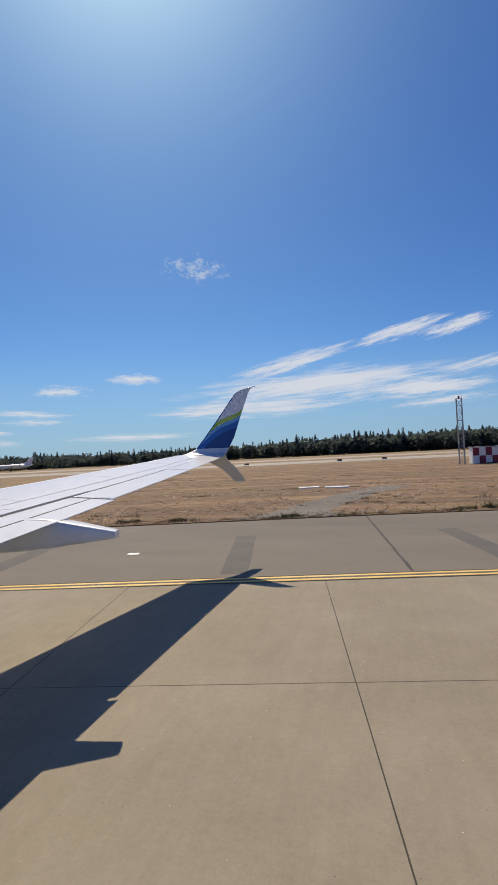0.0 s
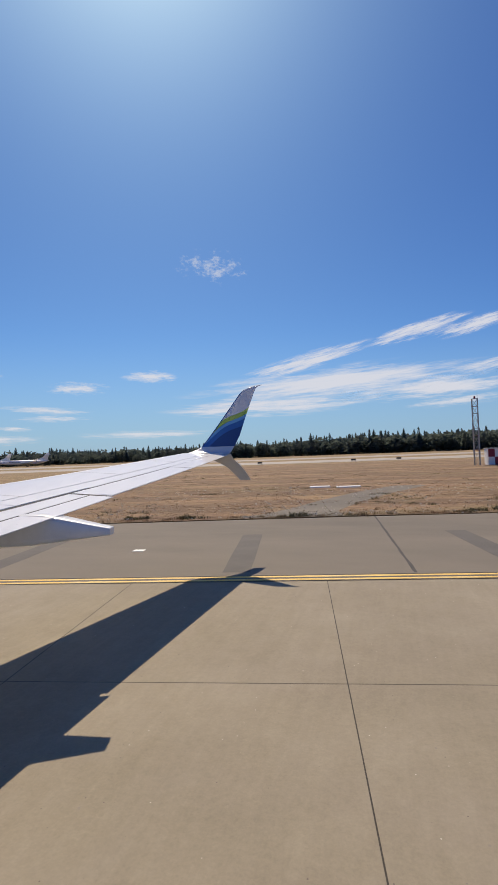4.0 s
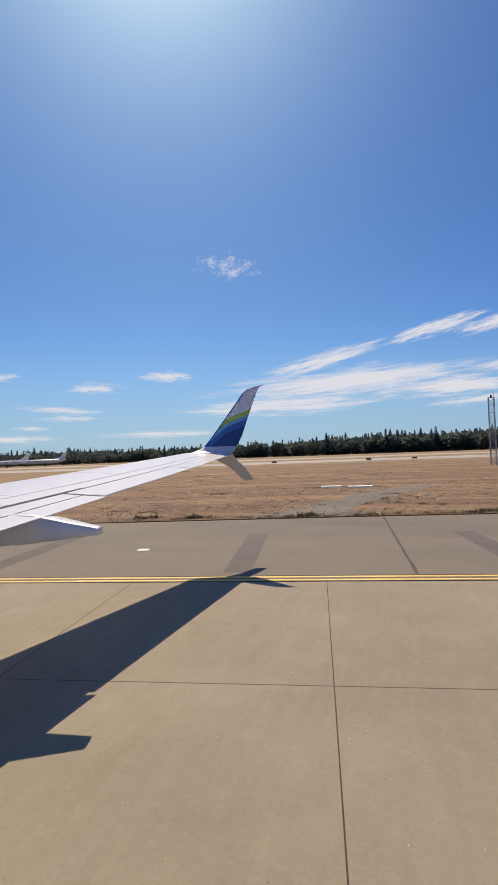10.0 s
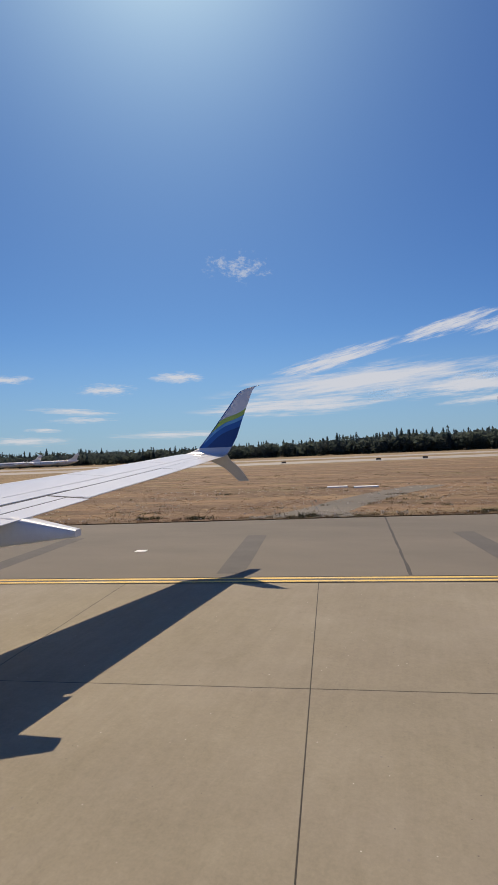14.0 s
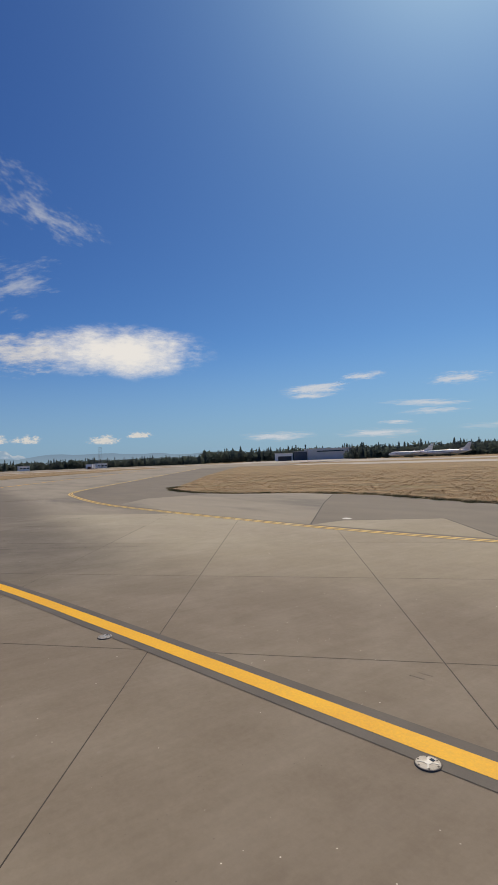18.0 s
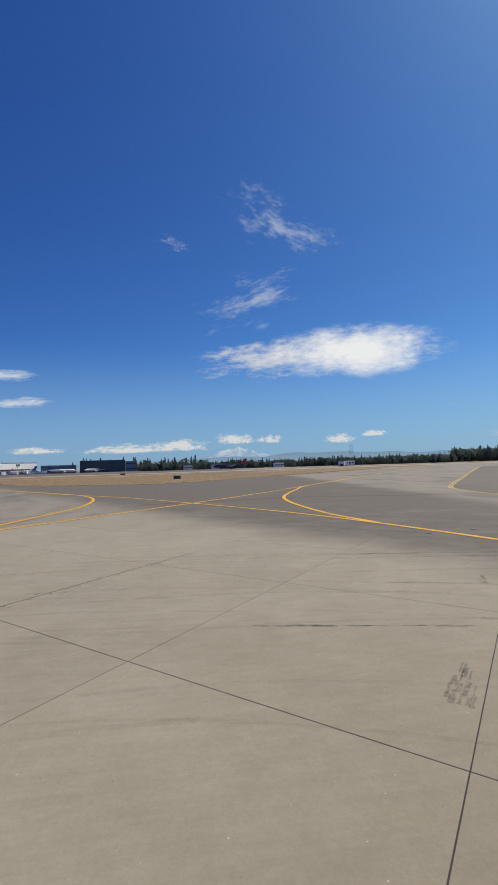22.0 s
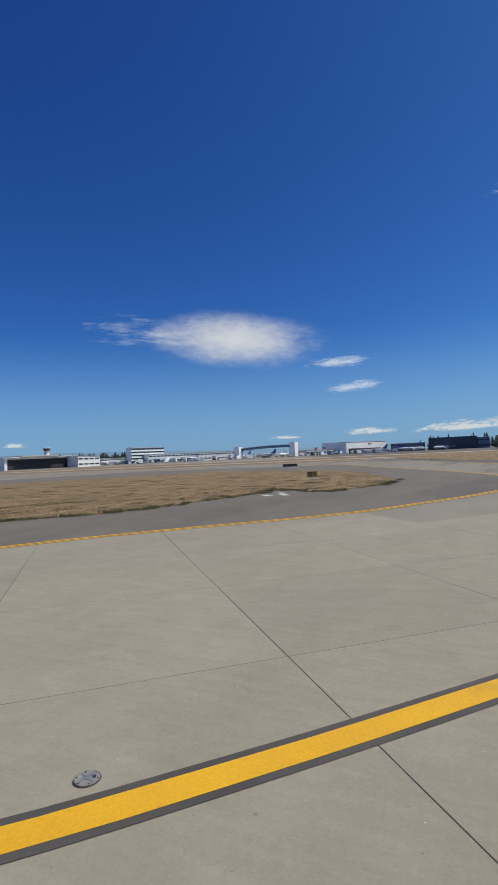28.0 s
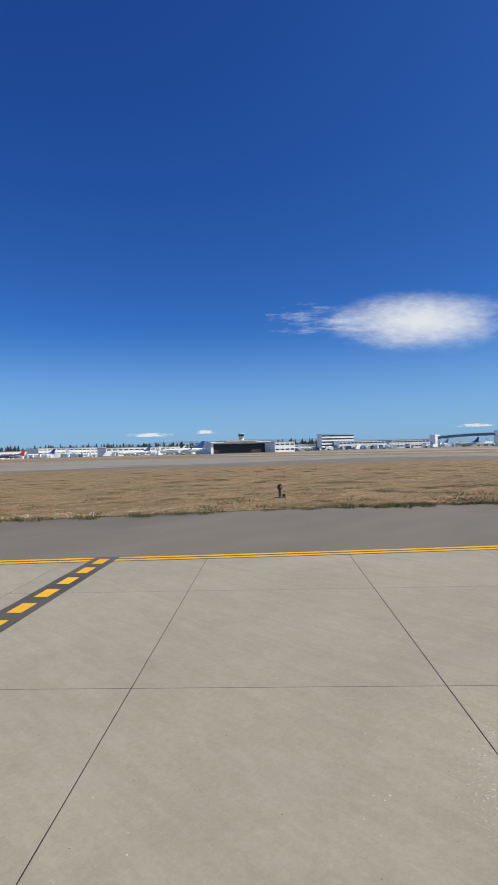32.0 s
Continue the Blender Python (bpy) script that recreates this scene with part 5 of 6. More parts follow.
def joined(name, placed, material, label, category):
    """placed: (verts, faces) lists already set in place, joined into one object of stuff."""
    vv, ff, base = [], [], 0
    for v, f in placed:
        vv.append(v)
        ff += [tuple(i + base for i in q) for q in f]
        base += len(v)
    mesh = bpy.data.meshes.new(name)
    mesh.from_pydata(np.concatenate(vv).tolist(), [], ff)
    mesh.materials.append(material)
    return tagged(new(name, mesh), label, category, "", "stuff")


def woods(centre, yaws, near, far, count, high, fir, seed, label, ground_z=-0.1, taper=None):
    """taper: yaws and the share of the full height that the wood has there."""
    rng = random.Random(seed)
    firs, broads, trunks = [conifer(rng) for _ in range(6)], [broadleaf(rng) for _ in range(5)], []
    a, b = [], []
    for _ in range(count):
        yaw, d = radians(rng.uniform(*yaws)), rng.uniform(near, far)
        x, y = centre[0] - d * math.sin(yaw), centre[1] + d * math.cos(yaw)
        grove = 0.5 + 0.5 * noise.noise(Vector((x * 0.02, y * 0.02, seed)))
        is_fir = rng.random() < fir * (0.4 + 1.2 * grove)
        low = float(np.interp(math.degrees(yaw), *taper)) if taper else 1.0
        h = high * low * rng.uniform(0.62, 1.12) * (0.9 if is_fir else 0.85) * (0.8 + 0.4 * grove)
        v, f = rng.choice(firs if is_fir else broads)
        w = h * (0.85 if is_fir else rng.uniform(0.9, 1.35))
        t = rng.uniform(0, 6.28)
        arr = np.array(v)
        turned = np.stack([arr[:, 0] * math.cos(t) - arr[:, 1] * math.sin(t), arr[:, 0] * math.sin(t) + arr[:, 1] * math.cos(t), arr[:, 2]], 1)
        (a if is_fir else b).append((turned * np.array([w, w, h]) + np.array([x, y, ground_z + (0 if is_fir else -0.12 * h)]), f))
        r_ = 0.016 * h
        trunks.append((np.array([(x - r_, y - r_, -1), (x + r_, y - r_, -1), (x, y + r_, -1), (x, y, h * 0.8)]), [(0, 1, 3), (1, 2, 3), (2, 0, 3)]))
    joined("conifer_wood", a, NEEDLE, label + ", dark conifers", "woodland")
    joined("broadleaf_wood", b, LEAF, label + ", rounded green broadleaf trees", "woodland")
    joined("tree_trunks", trunks, BARK, label + ", brown trunks", "woodland")


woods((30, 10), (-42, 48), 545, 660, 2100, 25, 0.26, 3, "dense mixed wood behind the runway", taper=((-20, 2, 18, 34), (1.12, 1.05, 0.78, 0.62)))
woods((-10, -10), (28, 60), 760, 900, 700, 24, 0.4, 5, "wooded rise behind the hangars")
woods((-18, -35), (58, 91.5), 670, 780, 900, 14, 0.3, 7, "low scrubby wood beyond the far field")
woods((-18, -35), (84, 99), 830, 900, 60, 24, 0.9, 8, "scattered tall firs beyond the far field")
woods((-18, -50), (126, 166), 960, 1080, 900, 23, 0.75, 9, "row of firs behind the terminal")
for x, y, w in ((-655, 118, 11), (-668, 40, 9), (-640, 205, 12), (-672, 5, 10)):
    building("house", (x, y), (x + w * 0.2, y + w), 8, 5.5, WALL_WHITE, "small pale far house among trees", 1, 3, category="house", skew=15)


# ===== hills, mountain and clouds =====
# Self-lit colour graded by height, with the haze of the air put into it.
def glowing_backdrop(name, low, high, z0, z1, snow=None):
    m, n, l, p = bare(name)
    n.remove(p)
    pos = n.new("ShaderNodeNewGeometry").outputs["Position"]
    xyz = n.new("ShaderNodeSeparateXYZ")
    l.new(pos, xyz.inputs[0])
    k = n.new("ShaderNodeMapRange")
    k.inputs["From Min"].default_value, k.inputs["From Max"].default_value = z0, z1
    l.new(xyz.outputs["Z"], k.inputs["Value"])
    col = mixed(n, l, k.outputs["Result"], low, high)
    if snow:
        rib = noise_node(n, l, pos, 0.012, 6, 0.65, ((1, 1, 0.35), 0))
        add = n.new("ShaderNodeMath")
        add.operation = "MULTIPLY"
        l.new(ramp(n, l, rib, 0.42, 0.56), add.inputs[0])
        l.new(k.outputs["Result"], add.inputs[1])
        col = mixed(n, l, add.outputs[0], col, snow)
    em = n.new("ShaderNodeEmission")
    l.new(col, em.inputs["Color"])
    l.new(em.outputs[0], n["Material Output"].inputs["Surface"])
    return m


def ridge(name, centre, yaws, dist, heights, seed, material, label, deep=300):
    bm = bmesh.new()
    n_ = 90
    rows_ = []
    for i in range(n_ + 1):
        k = i / n_
        yaw = radians(yaws[0] + (yaws[1] - yaws[0]) * k)
        h = heights(k) * (1 + 0.35 * noise.noise(Vector((k * 22, seed, 0)))) + 6 * noise.noise(Vector((k * 60, seed, 4)))
        way = Vector((-math.sin(yaw), math.cos(yaw), 0))
        rows_.append([bm.verts.new(Vector((*centre, 0)) + way * (dist + d) + Vector((0, 0, z))) for d, z in ((0, -60), (deep * 0.4, h * 0.55), (deep, max(h, 2)))])
    for a, b in zip(rows_, rows_[1:]):
        for j in range(2):
            bm.faces.new((a[j], b[j], b[j + 1], a[j + 1]))
    return tagged(part(name, bm, material), label, "backdrop", "", "structure")


# Distance haze is painted into the blues of these glowing slopes.
HAZE_TINT = glowing_backdrop("hazy blue hills", (0.26, 0.40, 0.58), (0.20, 0.33, 0.52), 0, 90)
PEAK = glowing_backdrop("snow mountain in haze", (0.27, 0.44, 0.69), (0.29, 0.455, 0.70), 40, 150, (0.66, 0.76, 0.90))
ridge("backdrop", (-18, -35), (56, 150), 3700, lambda k: 62 + 22 * math.sin(9 * k), 3, HAZE_TINT, "low hazy blue hills on the horizon")
ridge("backdrop", (-18, -35), (20, 56), 3700, lambda k: 55, 6, HAZE_TINT, "low hazy hills on the horizon")
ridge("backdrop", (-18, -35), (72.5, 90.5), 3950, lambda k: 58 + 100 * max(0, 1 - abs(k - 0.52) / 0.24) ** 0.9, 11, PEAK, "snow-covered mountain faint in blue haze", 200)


def cloud_material(name, thin, sx, sy, white, grain=1.0, most=0.96, soft=0.75, flat_base=False):
    m, n, l, p = bare(name)
    n.remove(p)
    uv = n.new("ShaderNodeUVMap").outputs["UV"]
    info = n.new("ShaderNodeObjectInfo")
    shift = n.new("ShaderNodeVectorMath")
    shift.operation = "SCALE"
    shift.inputs["Scale"].default_value = 37.0
    comb = n.new("ShaderNodeCombineXYZ")
    for k in range(3):
        l.new(info.outputs["Random"], comb.inputs[k])
    l.new(comb.outputs[0], shift.inputs[0])
    move = n.new("ShaderNodeVectorMath")
    l.new(uv, move.inputs[0]), l.new(shift.outputs[0], move.inputs[1])
    n1 = noise_node(n, l, move.outputs[0], 1.0, 5, 0.55, ((sx, sy, 1), 0))
    n2 = noise_node(n, l, move.outputs[0], 1.0, 9, 0.68, ((sx * 3.4, sy * 3.6, 1), 14))
    length = n.new("ShaderNodeVectorMath")
    length.operation = "LENGTH"
    l.new(uv, length.inputs[0])

    def maths(op, a, b):
        k = n.new("ShaderNodeMath")
        k.operation = op
        for socket, value in zip(k.inputs, (a, b)):
            if isinstance(value, (int, float)):
                socket.default_value = value
            else:
                l.new(value, socket)
        return k.outputs[0]
    body = maths("SUBTRACT", 1.0, length.outputs["Value"])
    edge = maths("MULTIPLY", maths("SUBTRACT", n1, 0.5), 1.7 * grain)
    fine = maths("MULTIPLY", maths("SUBTRACT", n2, 0.5), 1.25 * grain)
    total = maths("ADD", maths("ADD", maths("MULTIPLY", body, 1.15), edge), fine)
    k = n.new("ShaderNodeMapRange")
    k.interpolation_type = "SMOOTHSTEP"
    k.inputs["From Min"].default_value, k.inputs["From Max"].default_value = thin, thin + soft
    l.new(total, k.inputs["Value"])
    fade = n.new("ShaderNodeMapRange")
    fade.interpolation_type = "SMOOTHSTEP"
    fade.inputs["From Min"].default_value, fade.inputs["From Max"].default_value = 0.0, 0.28
    l.new(body, fade.inputs["Value"])
    alpha = maths("MULTIPLY", maths("MULTIPLY", k.outputs[0], fade.outputs[0]), most)
    if flat_base:
        cut = n.new("ShaderNodeMapRange")
        cut.interpolation_type = "SMOOTHSTEP"
        cut.inputs["From Min"].default_value, cut.inputs["From Max"].default_value = -0.52, -0.26
        xyz = n.new("ShaderNodeSeparateXYZ")
        l.new(uv, xyz.inputs[0])
        l.new(maths("ADD", xyz.outputs["Y"], maths("MULTIPLY", maths("SUBTRACT", n2, 0.5), 0.3)), cut.inputs["Value"])
        alpha = maths("MULTIPLY", alpha, cut.outputs["Result"])
    em, tr, mx = n.new("ShaderNodeEmission"), n.new("ShaderNodeBsdfTransparent"), n.new("ShaderNodeMixShader")
    em.inputs["Color"].default_value = (*white, 1)
    l.new(alpha, mx.inputs[0]), l.new(tr.outputs[0], mx.inputs[1]), l.new(em.outputs[0], mx.inputs[2])
    l.new(mx.outputs[0], n["Material Output"].inputs["Surface"])
    return m


LENS = cloud_material("thick white cloud", 0.10, 2.6, 1.9, (0.92, 0.97, 1.08), 0.56, 0.98, 0.85)
RAGGED = cloud_material("ragged white cloud", 0.24, 2.4, 2.2, (0.76, 0.80, 0.90), 1.2, 0.85, 1.1)
WISP = cloud_material("torn thin cloud", 0.50, 2.0, 2.2, (0.66, 0.74, 0.88), 1.6, 0.5, 1.2)
VEIL = cloud_material("soft white cloud", 0.04, 2.0, 1.5, (0.80, 0.82, 0.90), 0.42, 0.90, 1.05)
FLAT = cloud_material("flat streak cloud", 0.16, 2.2, 2.0, (0.67, 0.77, 0.97), 1.0, 0.88, 1.05)
SHEET = cloud_material("fibrous sheet cloud", 0.02, 1.7, 2.2, (0.66, 0.76, 0.97), 1.25, 0.92, 1.05)
WISP2 = cloud_material("crumbled thin cloud", 0.36, 3.6, 2.6, (0.64, 0.75, 0.95), 1.9, 0.6, 1.3)
HEAP = cloud_material("heaped white cloud", 0.22, 2.6, 1.6, (0.76, 0.80, 0.88), 1.25, 0.92, 0.7, True)


def cloud(yaw, up, wide, tall, lean, material, label):
    """A sheet of cloud: the direction of its middle, its half width and half height in degrees."""
    bm = bmesh.new()
    uvs = bm.loops.layers.uv.new("UVMap")
    c, s_ = math.cos(radians(lean)), math.sin(radians(lean))
    grid = []
    for i in range(13):
        col = []
        for j in range(7):
            u, v = i / 6 - 1, j / 3 - 1
            a, b = u * wide, v * tall
            y_, e_ = radians(yaw - (a * c - b * s_) / math.cos(radians(up))), radians(up + a * s_ + b * c)
            col.append((bm.verts.new(Vector((-math.sin(y_) * math.cos(e_), math.cos(y_) * math.cos(e_), math.sin(e_))) * 4400 + Vector((-10, -25, 0))), (u, v)))
        grid.append(col)
    for i in range(12):
        for j in range(6):
            quad = [grid[i][j], grid[i + 1][j], grid[i + 1][j + 1], grid[i][j + 1]]
            face = bm.faces.new([q[0] for q in quad])
            for loop, q in zip(face.loops, quad):
                loop[uvs].uv = q[1]
    return tagged(part("cloud", bm, material), label, "cloud", "", "structure")


STREAKS = [
    (5.4, 7.43, 18.1, 2.19, 3.2, SHEET, "long white layered cloud"),
    (12.9, 5.17, 12.5, 1.22, 0.6, SHEET, "lower white layer of the long cloud"),
    (-4.9, 6.15, 9.4, 1.38, 2.5, SHEET, "white right end of the long cloud"),
    (-7.5, 4.79, 6.9, 0.69, 3, FLAT, "pale streak of cloud"),
    (8.1, 9.96, 8.2, 1.12, 12.5, SHEET, "thin slanting streak cloud"),
    (-3.6, 12.30, 5.9, 1.00, 12, SHEET, "thin slanting streak cloud"),
    (-8.9, 12.12, 4.4, 0.88, 11, SHEET, "thin slanting streak cloud"),
    (-11.7, 8.18, 7.5, 0.88, 9, FLAT, "thin slanting streak cloud"),
    (18.0, 20.13, 4.4, 2.12, -4, WISP2, "small torn wisp of cloud"),
    (25.1, 8.82, 3.8, 0.81, -1, FLAT, "small flat cloud"),
    (32.8, 7.60, 3.8, 0.88, 0, FLAT, "small flat cloud"),
    (36.0, 5.30, 5.9, 0.50, -3.5, FLAT, "thin streak of cloud"),
    (35.4, 4.47, 4.7, 0.44, 0, FLAT, "thin streak of cloud"),
    (39.2, 3.47, 2.5, 0.31, -1, FLAT, "thin streak of cloud"),
    (47.8, 7.34, 4.4, 0.88, 0, FLAT, "small flat cloud"),
]
LENSES = [
    (47.2, 7.7, 4.7, 0.5, 3, FLAT, "flat streak of cloud"), (48.2, 6.75, 3.8, 0.4, 1, FLAT, "thin streak of cloud"), (42.4, 8.6, 3.2, 0.6, 4, FLAT, "thin streak of cloud"),
    (68.7, 12.0, 11.2, 3.5, -1, LENS, "large white lens-shaped cloud"), (78.6, 11.7, 9.5, 3.0, 5, RAGGED, "ragged tail of the lens cloud"), (77.0, 25.2, 8.4, 4.2, -24, WISP, "torn wisp of high cloud"),
    (80.0, 17.8, 9.5, 3.8, 16, WISP, "thin torn wisp of cloud"), (88.5, 23.6, 2.6, 1.0, -15, WISP, "small wisp of cloud"),
    (117.2, 12.7, 11.4, 3.6, -4, VEIL, "soft white lens-shaped cloud"), (125.5, 13.6, 11, 2.8, -3, WISP, "thin veil beside the lens cloud"), (106.2, 9.75, 4.6, 0.75, 2, FLAT, "thin streak of cloud"), (104.4, 7.05, 3.7, 0.75, 4, FLAT, "flat small cloud"),
]
HEAPS = [
    (94.0, 2.15, 5.6, 1.0, 2, HEAP, "low white cumulus on the horizon"), (88.4, 2.35, 4.6, 1.15, 0, HEAP, "low cumulus on the horizon"), (82.2, 2.9, 3.0, 1.0, 0, HEAP, "cloud cap on the mountain"), (78.3, 2.8, 1.8, 0.75, 0, HEAP, "small low cumulus"),
    (70.7, 2.6, 2.4, 0.8, 0, HEAP, "small low cloud"), (67.0, 3.1, 1.8, 0.6, 0, HEAP, "small low cloud"), (52.0, 2.5, 5.5, 0.7, 0, FLAT, "low cloud band"), (40.5, 2.4, 6, 0.7, 0, FLAT, "low cloud band"), (26, 2.6, 9, 0.6, 0, FLAT, "low cloud band"),
    (146.6, 1.9, 3.0, 0.38, 0, HEAP, "small low clouds"), (140.5, 2.1, 1.5, 0.36, 0, HEAP, "small low cloud"), (112, 1.9, 2.4, 0.32, 0, HEAP, "small low clouds"), (103.0, 2.1, 3.4, 0.6, 0, HEAP, "small low clouds"),
]
for row in STREAKS + LENSES + HEAPS:
    cloud(*row)


# ===== grass tufts and flowers =====
def inside(poly, x, y):
    hit = False
    for (xa, ya), (xb, yb) in zip(poly, poly[1:] + poly[:1]):
        if (ya > y) != (yb > y) and x < (xb - xa) * (y - ya) / (yb - ya) + xa:
            hit = not hit
    return hit


def tufts(name, spots, blades, high, width, material, label, category, seed, z=0.05, spread=0.09):
    rng = np.random.default_rng(seed)
    spots = np.array(spots)
    n_ = len(spots) * blades
    base = np.repeat(spots, blades, 0) + rng.normal(0, spread, (n_, 2))
    a = rng.uniform(0, 6.283, n_)
    h = np.repeat(rng.uniform(0.5, 1.2, len(spots)), blades) * rng.uniform(0.5, 1.1, n_) * high
    lean = rng.normal(0, 0.6, (n_, 2)) * h[:, None]
    side = np.stack([np.cos(a), np.sin(a)], 1) * width / 2
    verts = np.zeros((n_, 3, 3))
    verts[:, 0, :2], verts[:, 1, :2], verts[:, 2, :2] = base - side, base + side, base + lean
    verts[:, :2, 2], verts[:, 2, 2] = z - 0.02, z + h
    mesh = bpy.data.meshes.new(name)
    mesh.from_pydata(verts.reshape(-1, 3).tolist(), [], np.arange(n_ * 3).reshape(-1, 3).tolist())
    mesh.materials.append(material)
    return tagged(new(name, mesh), label, category, "", "stuff")


def scatter(poly, count, centre, reach, seed, clumpy=0.0):
    """Points in a field, thinning with distance from a place on the taxiway."""
    rng = random.Random(seed)
    out = []
    while len(out) < count:
        d, a = reach[0] + (reach[1] - reach[0]) * rng.random() ** 1.5, rng.uniform(0, 6.283)
        x, y = centre[0] + d * math.cos(a), centre[1] + d * math.sin(a)
        if inside(poly, x, y) and noise.noise(Vector((x * 0.25, y * 0.25, seed))) > clumpy - 1 + rng.random() * 0.6:
            out.append((x, y))
    return out


def along_edge(points, count, spread, seed):
    rng = random.Random(seed)
    line = curve_through(points, 0.6)
    out = []
    for _ in range(count):
        q = rng.choice(line)
        if noise.noise(q * 0.3 + Vector((seed, 0, 0))) > rng.uniform(-0.5, 0.5):
            out.append((q.x + rng.gauss(0, spread), q.y + rng.gauss(0, spread)))
    return out


tufts("grass", scatter(field_p, 6500, (30, 10), (26, 110), 21, 0.55), 5, 0.075, 0.045, BLADE_RED, "dry tawny grass tufts", "grass", 1)
tufts("grass", scatter(field_a, 6000, (-12, -5), (28, 120), 22, 0.5), 6, 0.14, 0.035, BLADE, "dry brown grass tufts", "grass", 2)
tufts("grass", scatter(field_c, 12000, (-12, -60), (24, 110), 23, 0.5), 6, 0.15, 0.03, BLADE, "dry straw grass tufts", "grass", 3)
tufts("grass", along_edge([(-2, 31.2), (28, 37.6), (60, 43.2), (75, 45.8)], 1900, 0.22, 4), 8, 0.18, 0.025, BLADE, "ragged dry grass along the asphalt edge", "grass", 4)
tufts("weeds", along_edge([(10, -117.5), (-10, -99), (-21.1, -89.6), (-28.1, -84.4), (-34.4, -78.8), (-40.3, -72.7), (-42.4, -70.3), (-46, -69.0), (-51, -67.6), (-58, -66.2), (-62.3, -65.8), (-59.7, -61.3), (-60.5, -59.4), (-66.5, -56.9), (-76, -56.8)], 520, 0.35, 5), 42, 0.16, 0.07, WEED, "dark green weeds along the asphalt edge", "weeds", 5, spread=0.24)
tufts("weeds", along_edge([(-13, 28.7), (-27, 28.2), (-36, 30.0), (-44, 28.5), (-50.2, 24.5), (-56.6, 23.2), (-66, 25.2), (-69, 27.8)], 700, 0.3, 6), 20, 0.14, 0.05, WEED, "dry green weeds along the island edge", "weeds", 6, spread=0.14)
tufts("weeds", scatter(field_c, 520, (-12, -60), (24, 90), 27, 0.9), 55, 0.10, 0.07, WEED, "dark scrub clumps in dry grass", "weeds", 7, spread=0.42)
tufts("weeds", [on_p(c[0] + random.gauss(0, 0.35), c[1] + random.gauss(0, 0.25)) for c in ((0.6, 27.6), (-8.4, 27.9), (-10.2, 28.3), (6.6, 27.7), (9.3, 28.1)) for _ in range(9)], 26, 0.24, 0.05, WEED, "green weed clumps at the asphalt edge", "weeds", 12, spread=0.12)
tufts("weeds", scatter(field_p, 220, (30, 10), (32, 90), 28, 0.9), 26, 0.16, 0.04, WEED, "dark scrub clumps in dry grass", "weeds", 8, spread=0.24)
rng_f = random.Random(31)
flower_spots = [(x + rng_f.gauss(0, 0.7), y + rng_f.gauss(0, 0.3)) for x, y in scatter(field_p, 420, (30, 10), (26.5, 52), 29, 0.7) for _ in range(2)]
tufts("wildflowers", flower_spots, 3, 0.05, 0.07, PETAL, "scattered small white wildflowers", "wildflowers", 9, z=0.15)
flower_spots = [(x + rng_f.gauss(0, 0.4), y + rng_f.gauss(0, 0.3)) for x, y in along_edge([(-10, -98.6), (-19.5, -91.2), (-27, -85.9)], 160, 0.8, 33)]
tufts("wildflowers", flower_spots, 3, 0.05, 0.06, PETAL, "scattered small white wildflowers", "wildflowers", 10, z=0.2)


# ===== concrete slabs =====
def slab_mesh(w, d):
    bm = box(bmesh.new(), (0, 0, -0.15), (w, d, 0.3))
    bmesh.ops.bevel(bm, geom=[e for e in bm.edges if all(v.co.z > -0.01 for v in e.verts)], offset=0.004, segments=1, affect="EDGES")
    mesh = bpy.data.meshes.new("slab")
    bm.to_mesh(mesh)
    bm.free()
    mesh.materials.append(CONCRETE)
    return mesh


def paving(name, label, cells, turn, gap=0.014, level=0.0):
    """cells: x, y of the middle, width and depth of each slab."""
    holder = tagged(thing(name), label, "taxiway", "", "structure")
    meshes, bed = {}, bmesh.new()
    for x, y, w, d in cells:
        if (w, d) not in meshes:
            meshes[w, d] = slab_mesh(w - gap, d - gap)
        ob = new("slab", meshes[w, d])
        ob.parent = holder
        ob.matrix_world = pose(x, y, level, 0, 0, turn)
        box(bed, (x, y, level - 0.193), (w, d, 0.38), turn)
    part("joint_filler", bed, FILLER, holder, "dark joint sealant")


along_w, out_d = 5.3, 6.1
cells_p = [(*on_p(-45.3 + along_w * i, 13.8 - out_d * (j + 0.5)), along_w, out_d) for i in range(20) for j in range(5) if on_p(-45.3 + along_w * i, 0)[0] > -4]
paving("pavement", "pale tan concrete slab taxiway with dark joints", cells_p, 9.6, 0.014, -0.005)

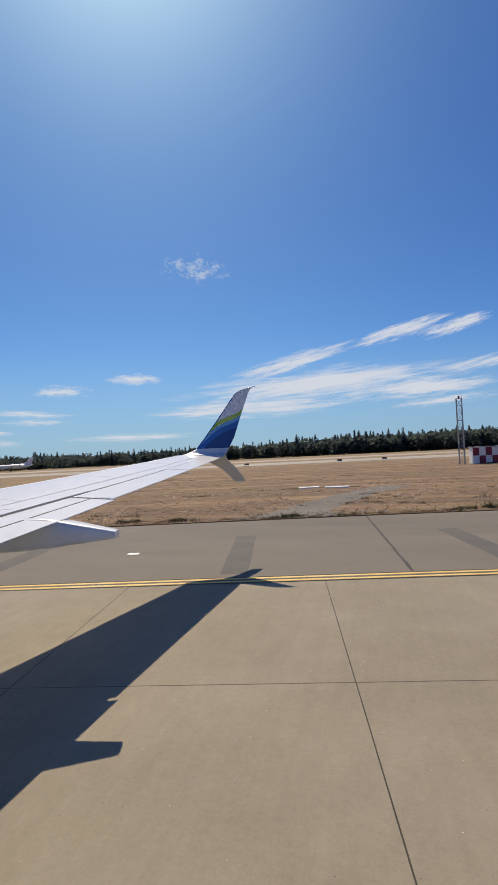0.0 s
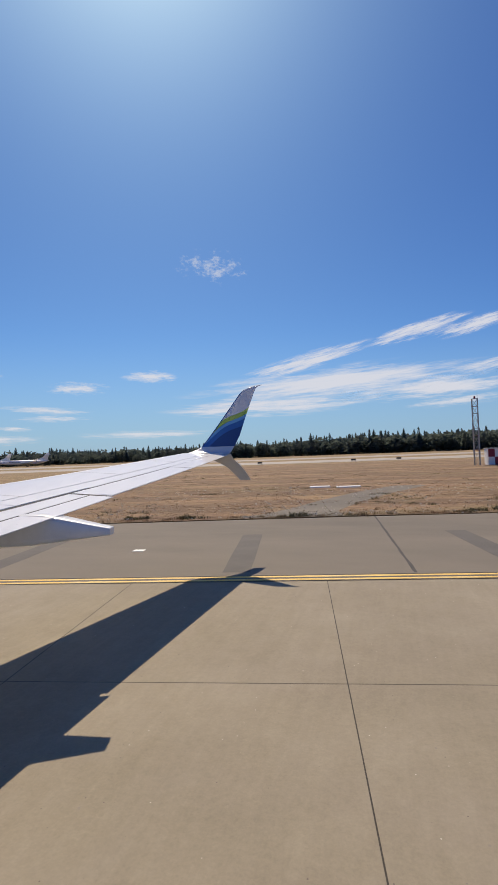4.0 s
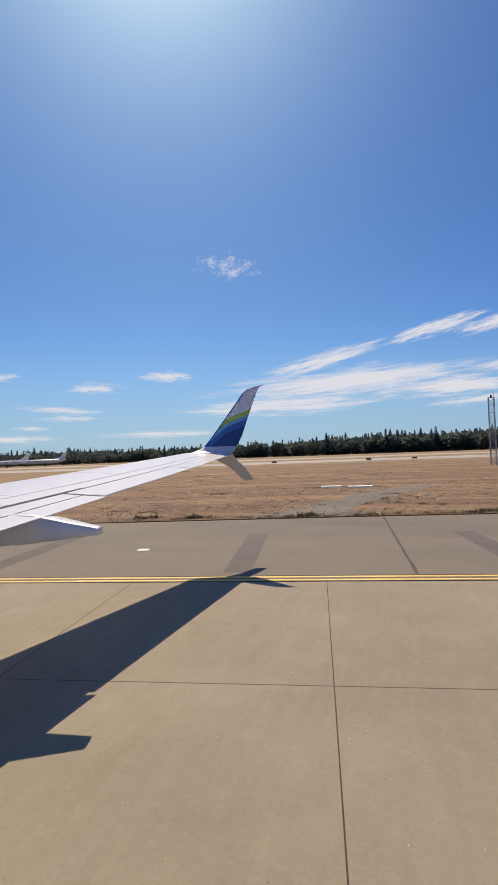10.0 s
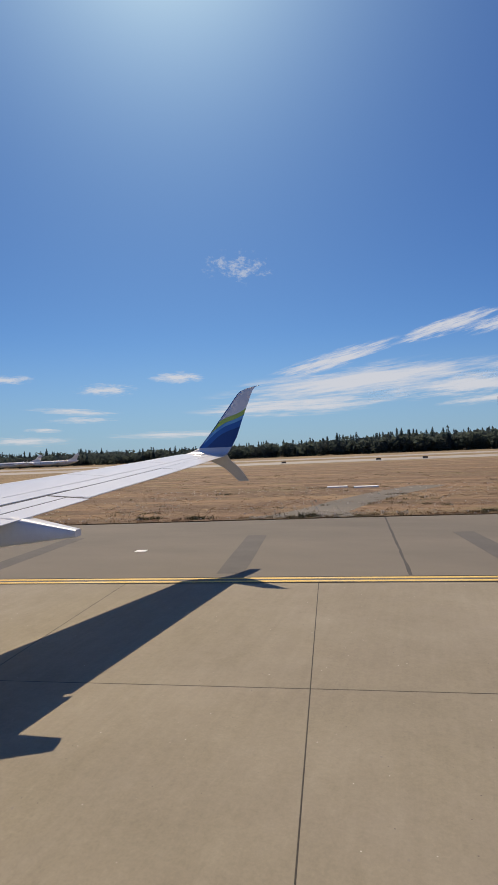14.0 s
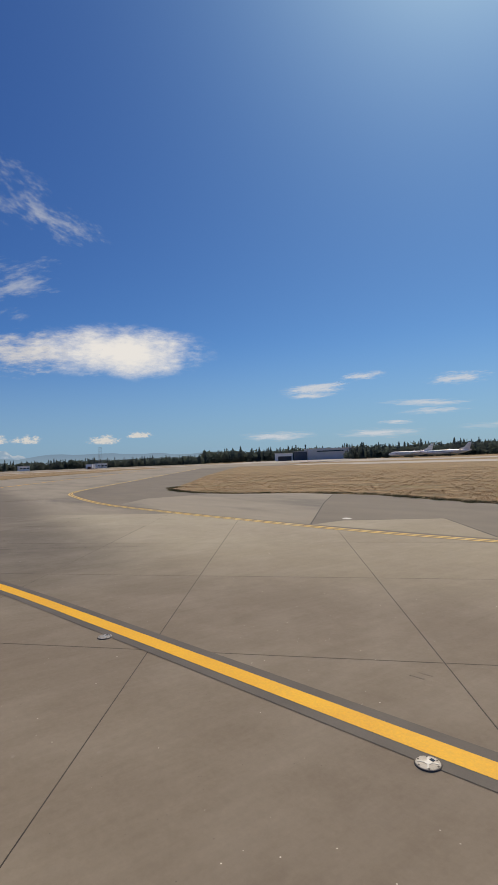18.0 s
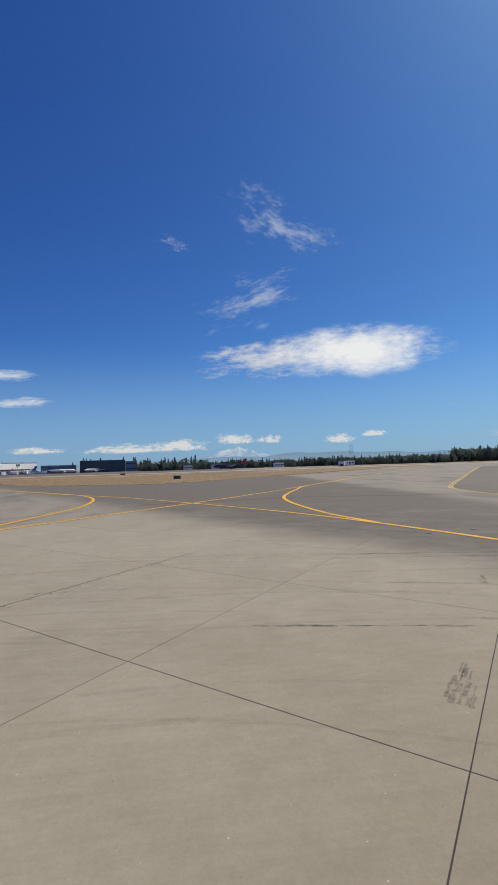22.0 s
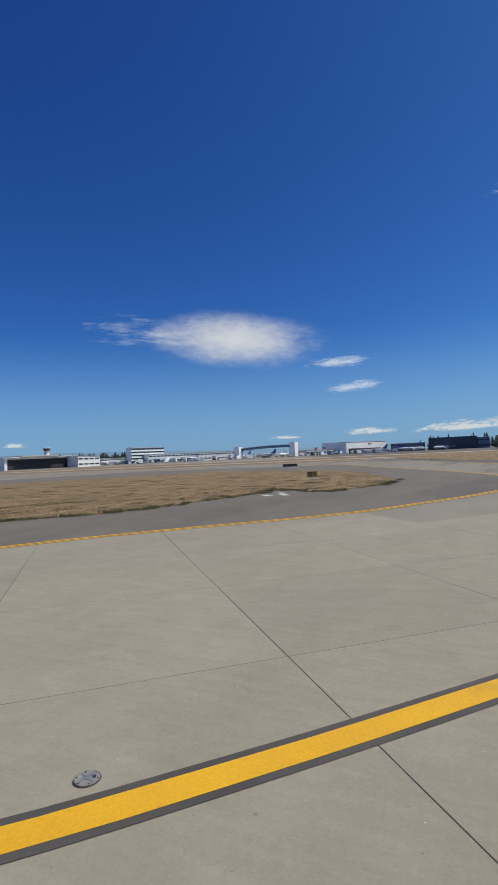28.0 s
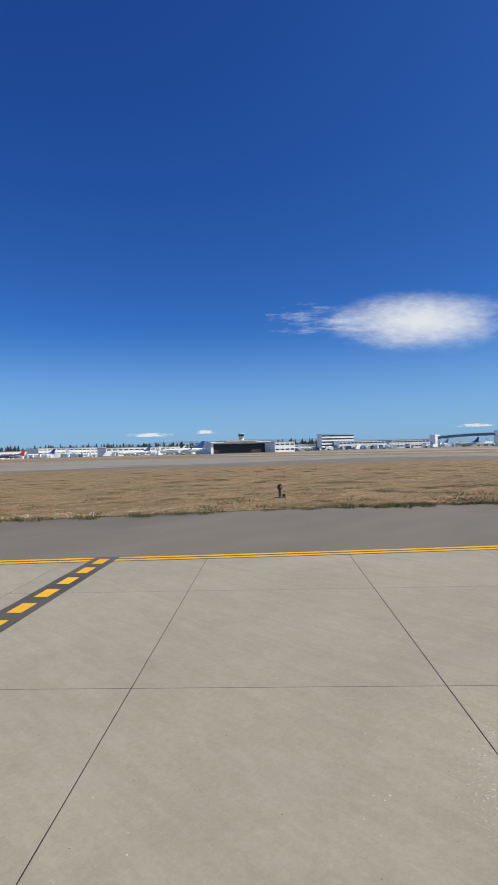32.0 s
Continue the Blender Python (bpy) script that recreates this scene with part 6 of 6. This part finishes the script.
GRID = radians(43.0)
gu, gv = Vector((math.cos(GRID), math.sin(GRID))), Vector((-math.sin(GRID), math.cos(GRID)))
area = [(2, -16), (2, 17), (-14, 16.5), (-40, 14), (-64, 14), (-68, -5), (-62, -20), (-52, -28), (-46, -42), (-52, -52), (-44, -57), (-30, -70), (-14, -86), (6, -104), (16, -80), (2, -52), (-6, -34)]
joints_v = [33.6, 27.6, 21.6, 15.7, 9.8, 3.3, -2.75, -8.5, -14.2, -19.6, -25.0, -30.4, -35.0, -39.4, -43.9, -48.4, -52.9, -57.4, -61.9]
cells_h = []
for i in range(-12, 26):
    for hi, lo in zip(joints_v[7:], joints_v[8:]):
        q = gu * (-5.4 - 5.15 * (i + 0.5)) + gv * ((hi + lo) / 2)
        if inside(area, q.x, q.y):
            cells_h.append((q.x, q.y, 5.15, round(hi - lo, 2)))
paving("pavement", "grey-beige concrete slab apron with fine joints", cells_h, 43.0, 0.012)

# the cross joints of the turn run askew to the long ones
askew = Vector((0.616, 0.788))
joints_w = [17.9, 12.4, 6.9, 1.4, -3.95, -9.0, -14.0, -19.7, -25.3, -31.0, -36.6, -42.2, -47.9, -53.4, -58.9, -64.4]


def crossing(w, v):
    det = askew.x * gv.y - askew.y * gv.x
    return Vector(((w * gv.y - v * askew.y) / det, (askew.x * v - gv.x * w) / det, 0))


turn_slabs = tagged(thing("pavement"), "grey-beige concrete slabs of the turn with skewed joints", "taxiway", "", "structure")
bed = bmesh.new()
for wa, wb in zip(joints_w, joints_w[1:]):
    for va, vb in zip(joints_v[:7], joints_v[1:8]):
        corners = [crossing(wb, vb), crossing(wa, vb), crossing(wa, va), crossing(wb, va)]
        mid = sum(corners, Vector()) / 4
        if not inside(area, mid.x, mid.y):
            continue
        slab_of(bed, [q.xy for q in corners], -0.383, -0.003)
        mesh = bpy.data.meshes.new("slab")
        rim = [((q - mid) * (1 - 0.009 / (q - mid).length), (q - mid) * (1 - 0.016 / (q - mid).length)) for q in corners]
        verts = [(o.x, o.y, -0.3) for o, _ in rim] + [(o.x, o.y, -0.006) for o, _ in rim] + [(c.x, c.y, 0.0) for _, c in rim]
        faces = [(8, 9, 10, 11), (3, 2, 1, 0)] + [(k + r * 4, (k + 1) % 4 + r * 4, (k + 1) % 4 + r * 4 + 4, k + r * 4 + 4) for k in range(4) for r in range(2)]
        mesh.from_pydata(verts, [], faces)
        mesh.materials.append(CONCRETE)
        ob = new("slab", mesh)
        ob.parent = turn_slabs
        ob.location = mid
part("joint_filler", bed, FILLER, turn_slabs, "dark joint sealant")
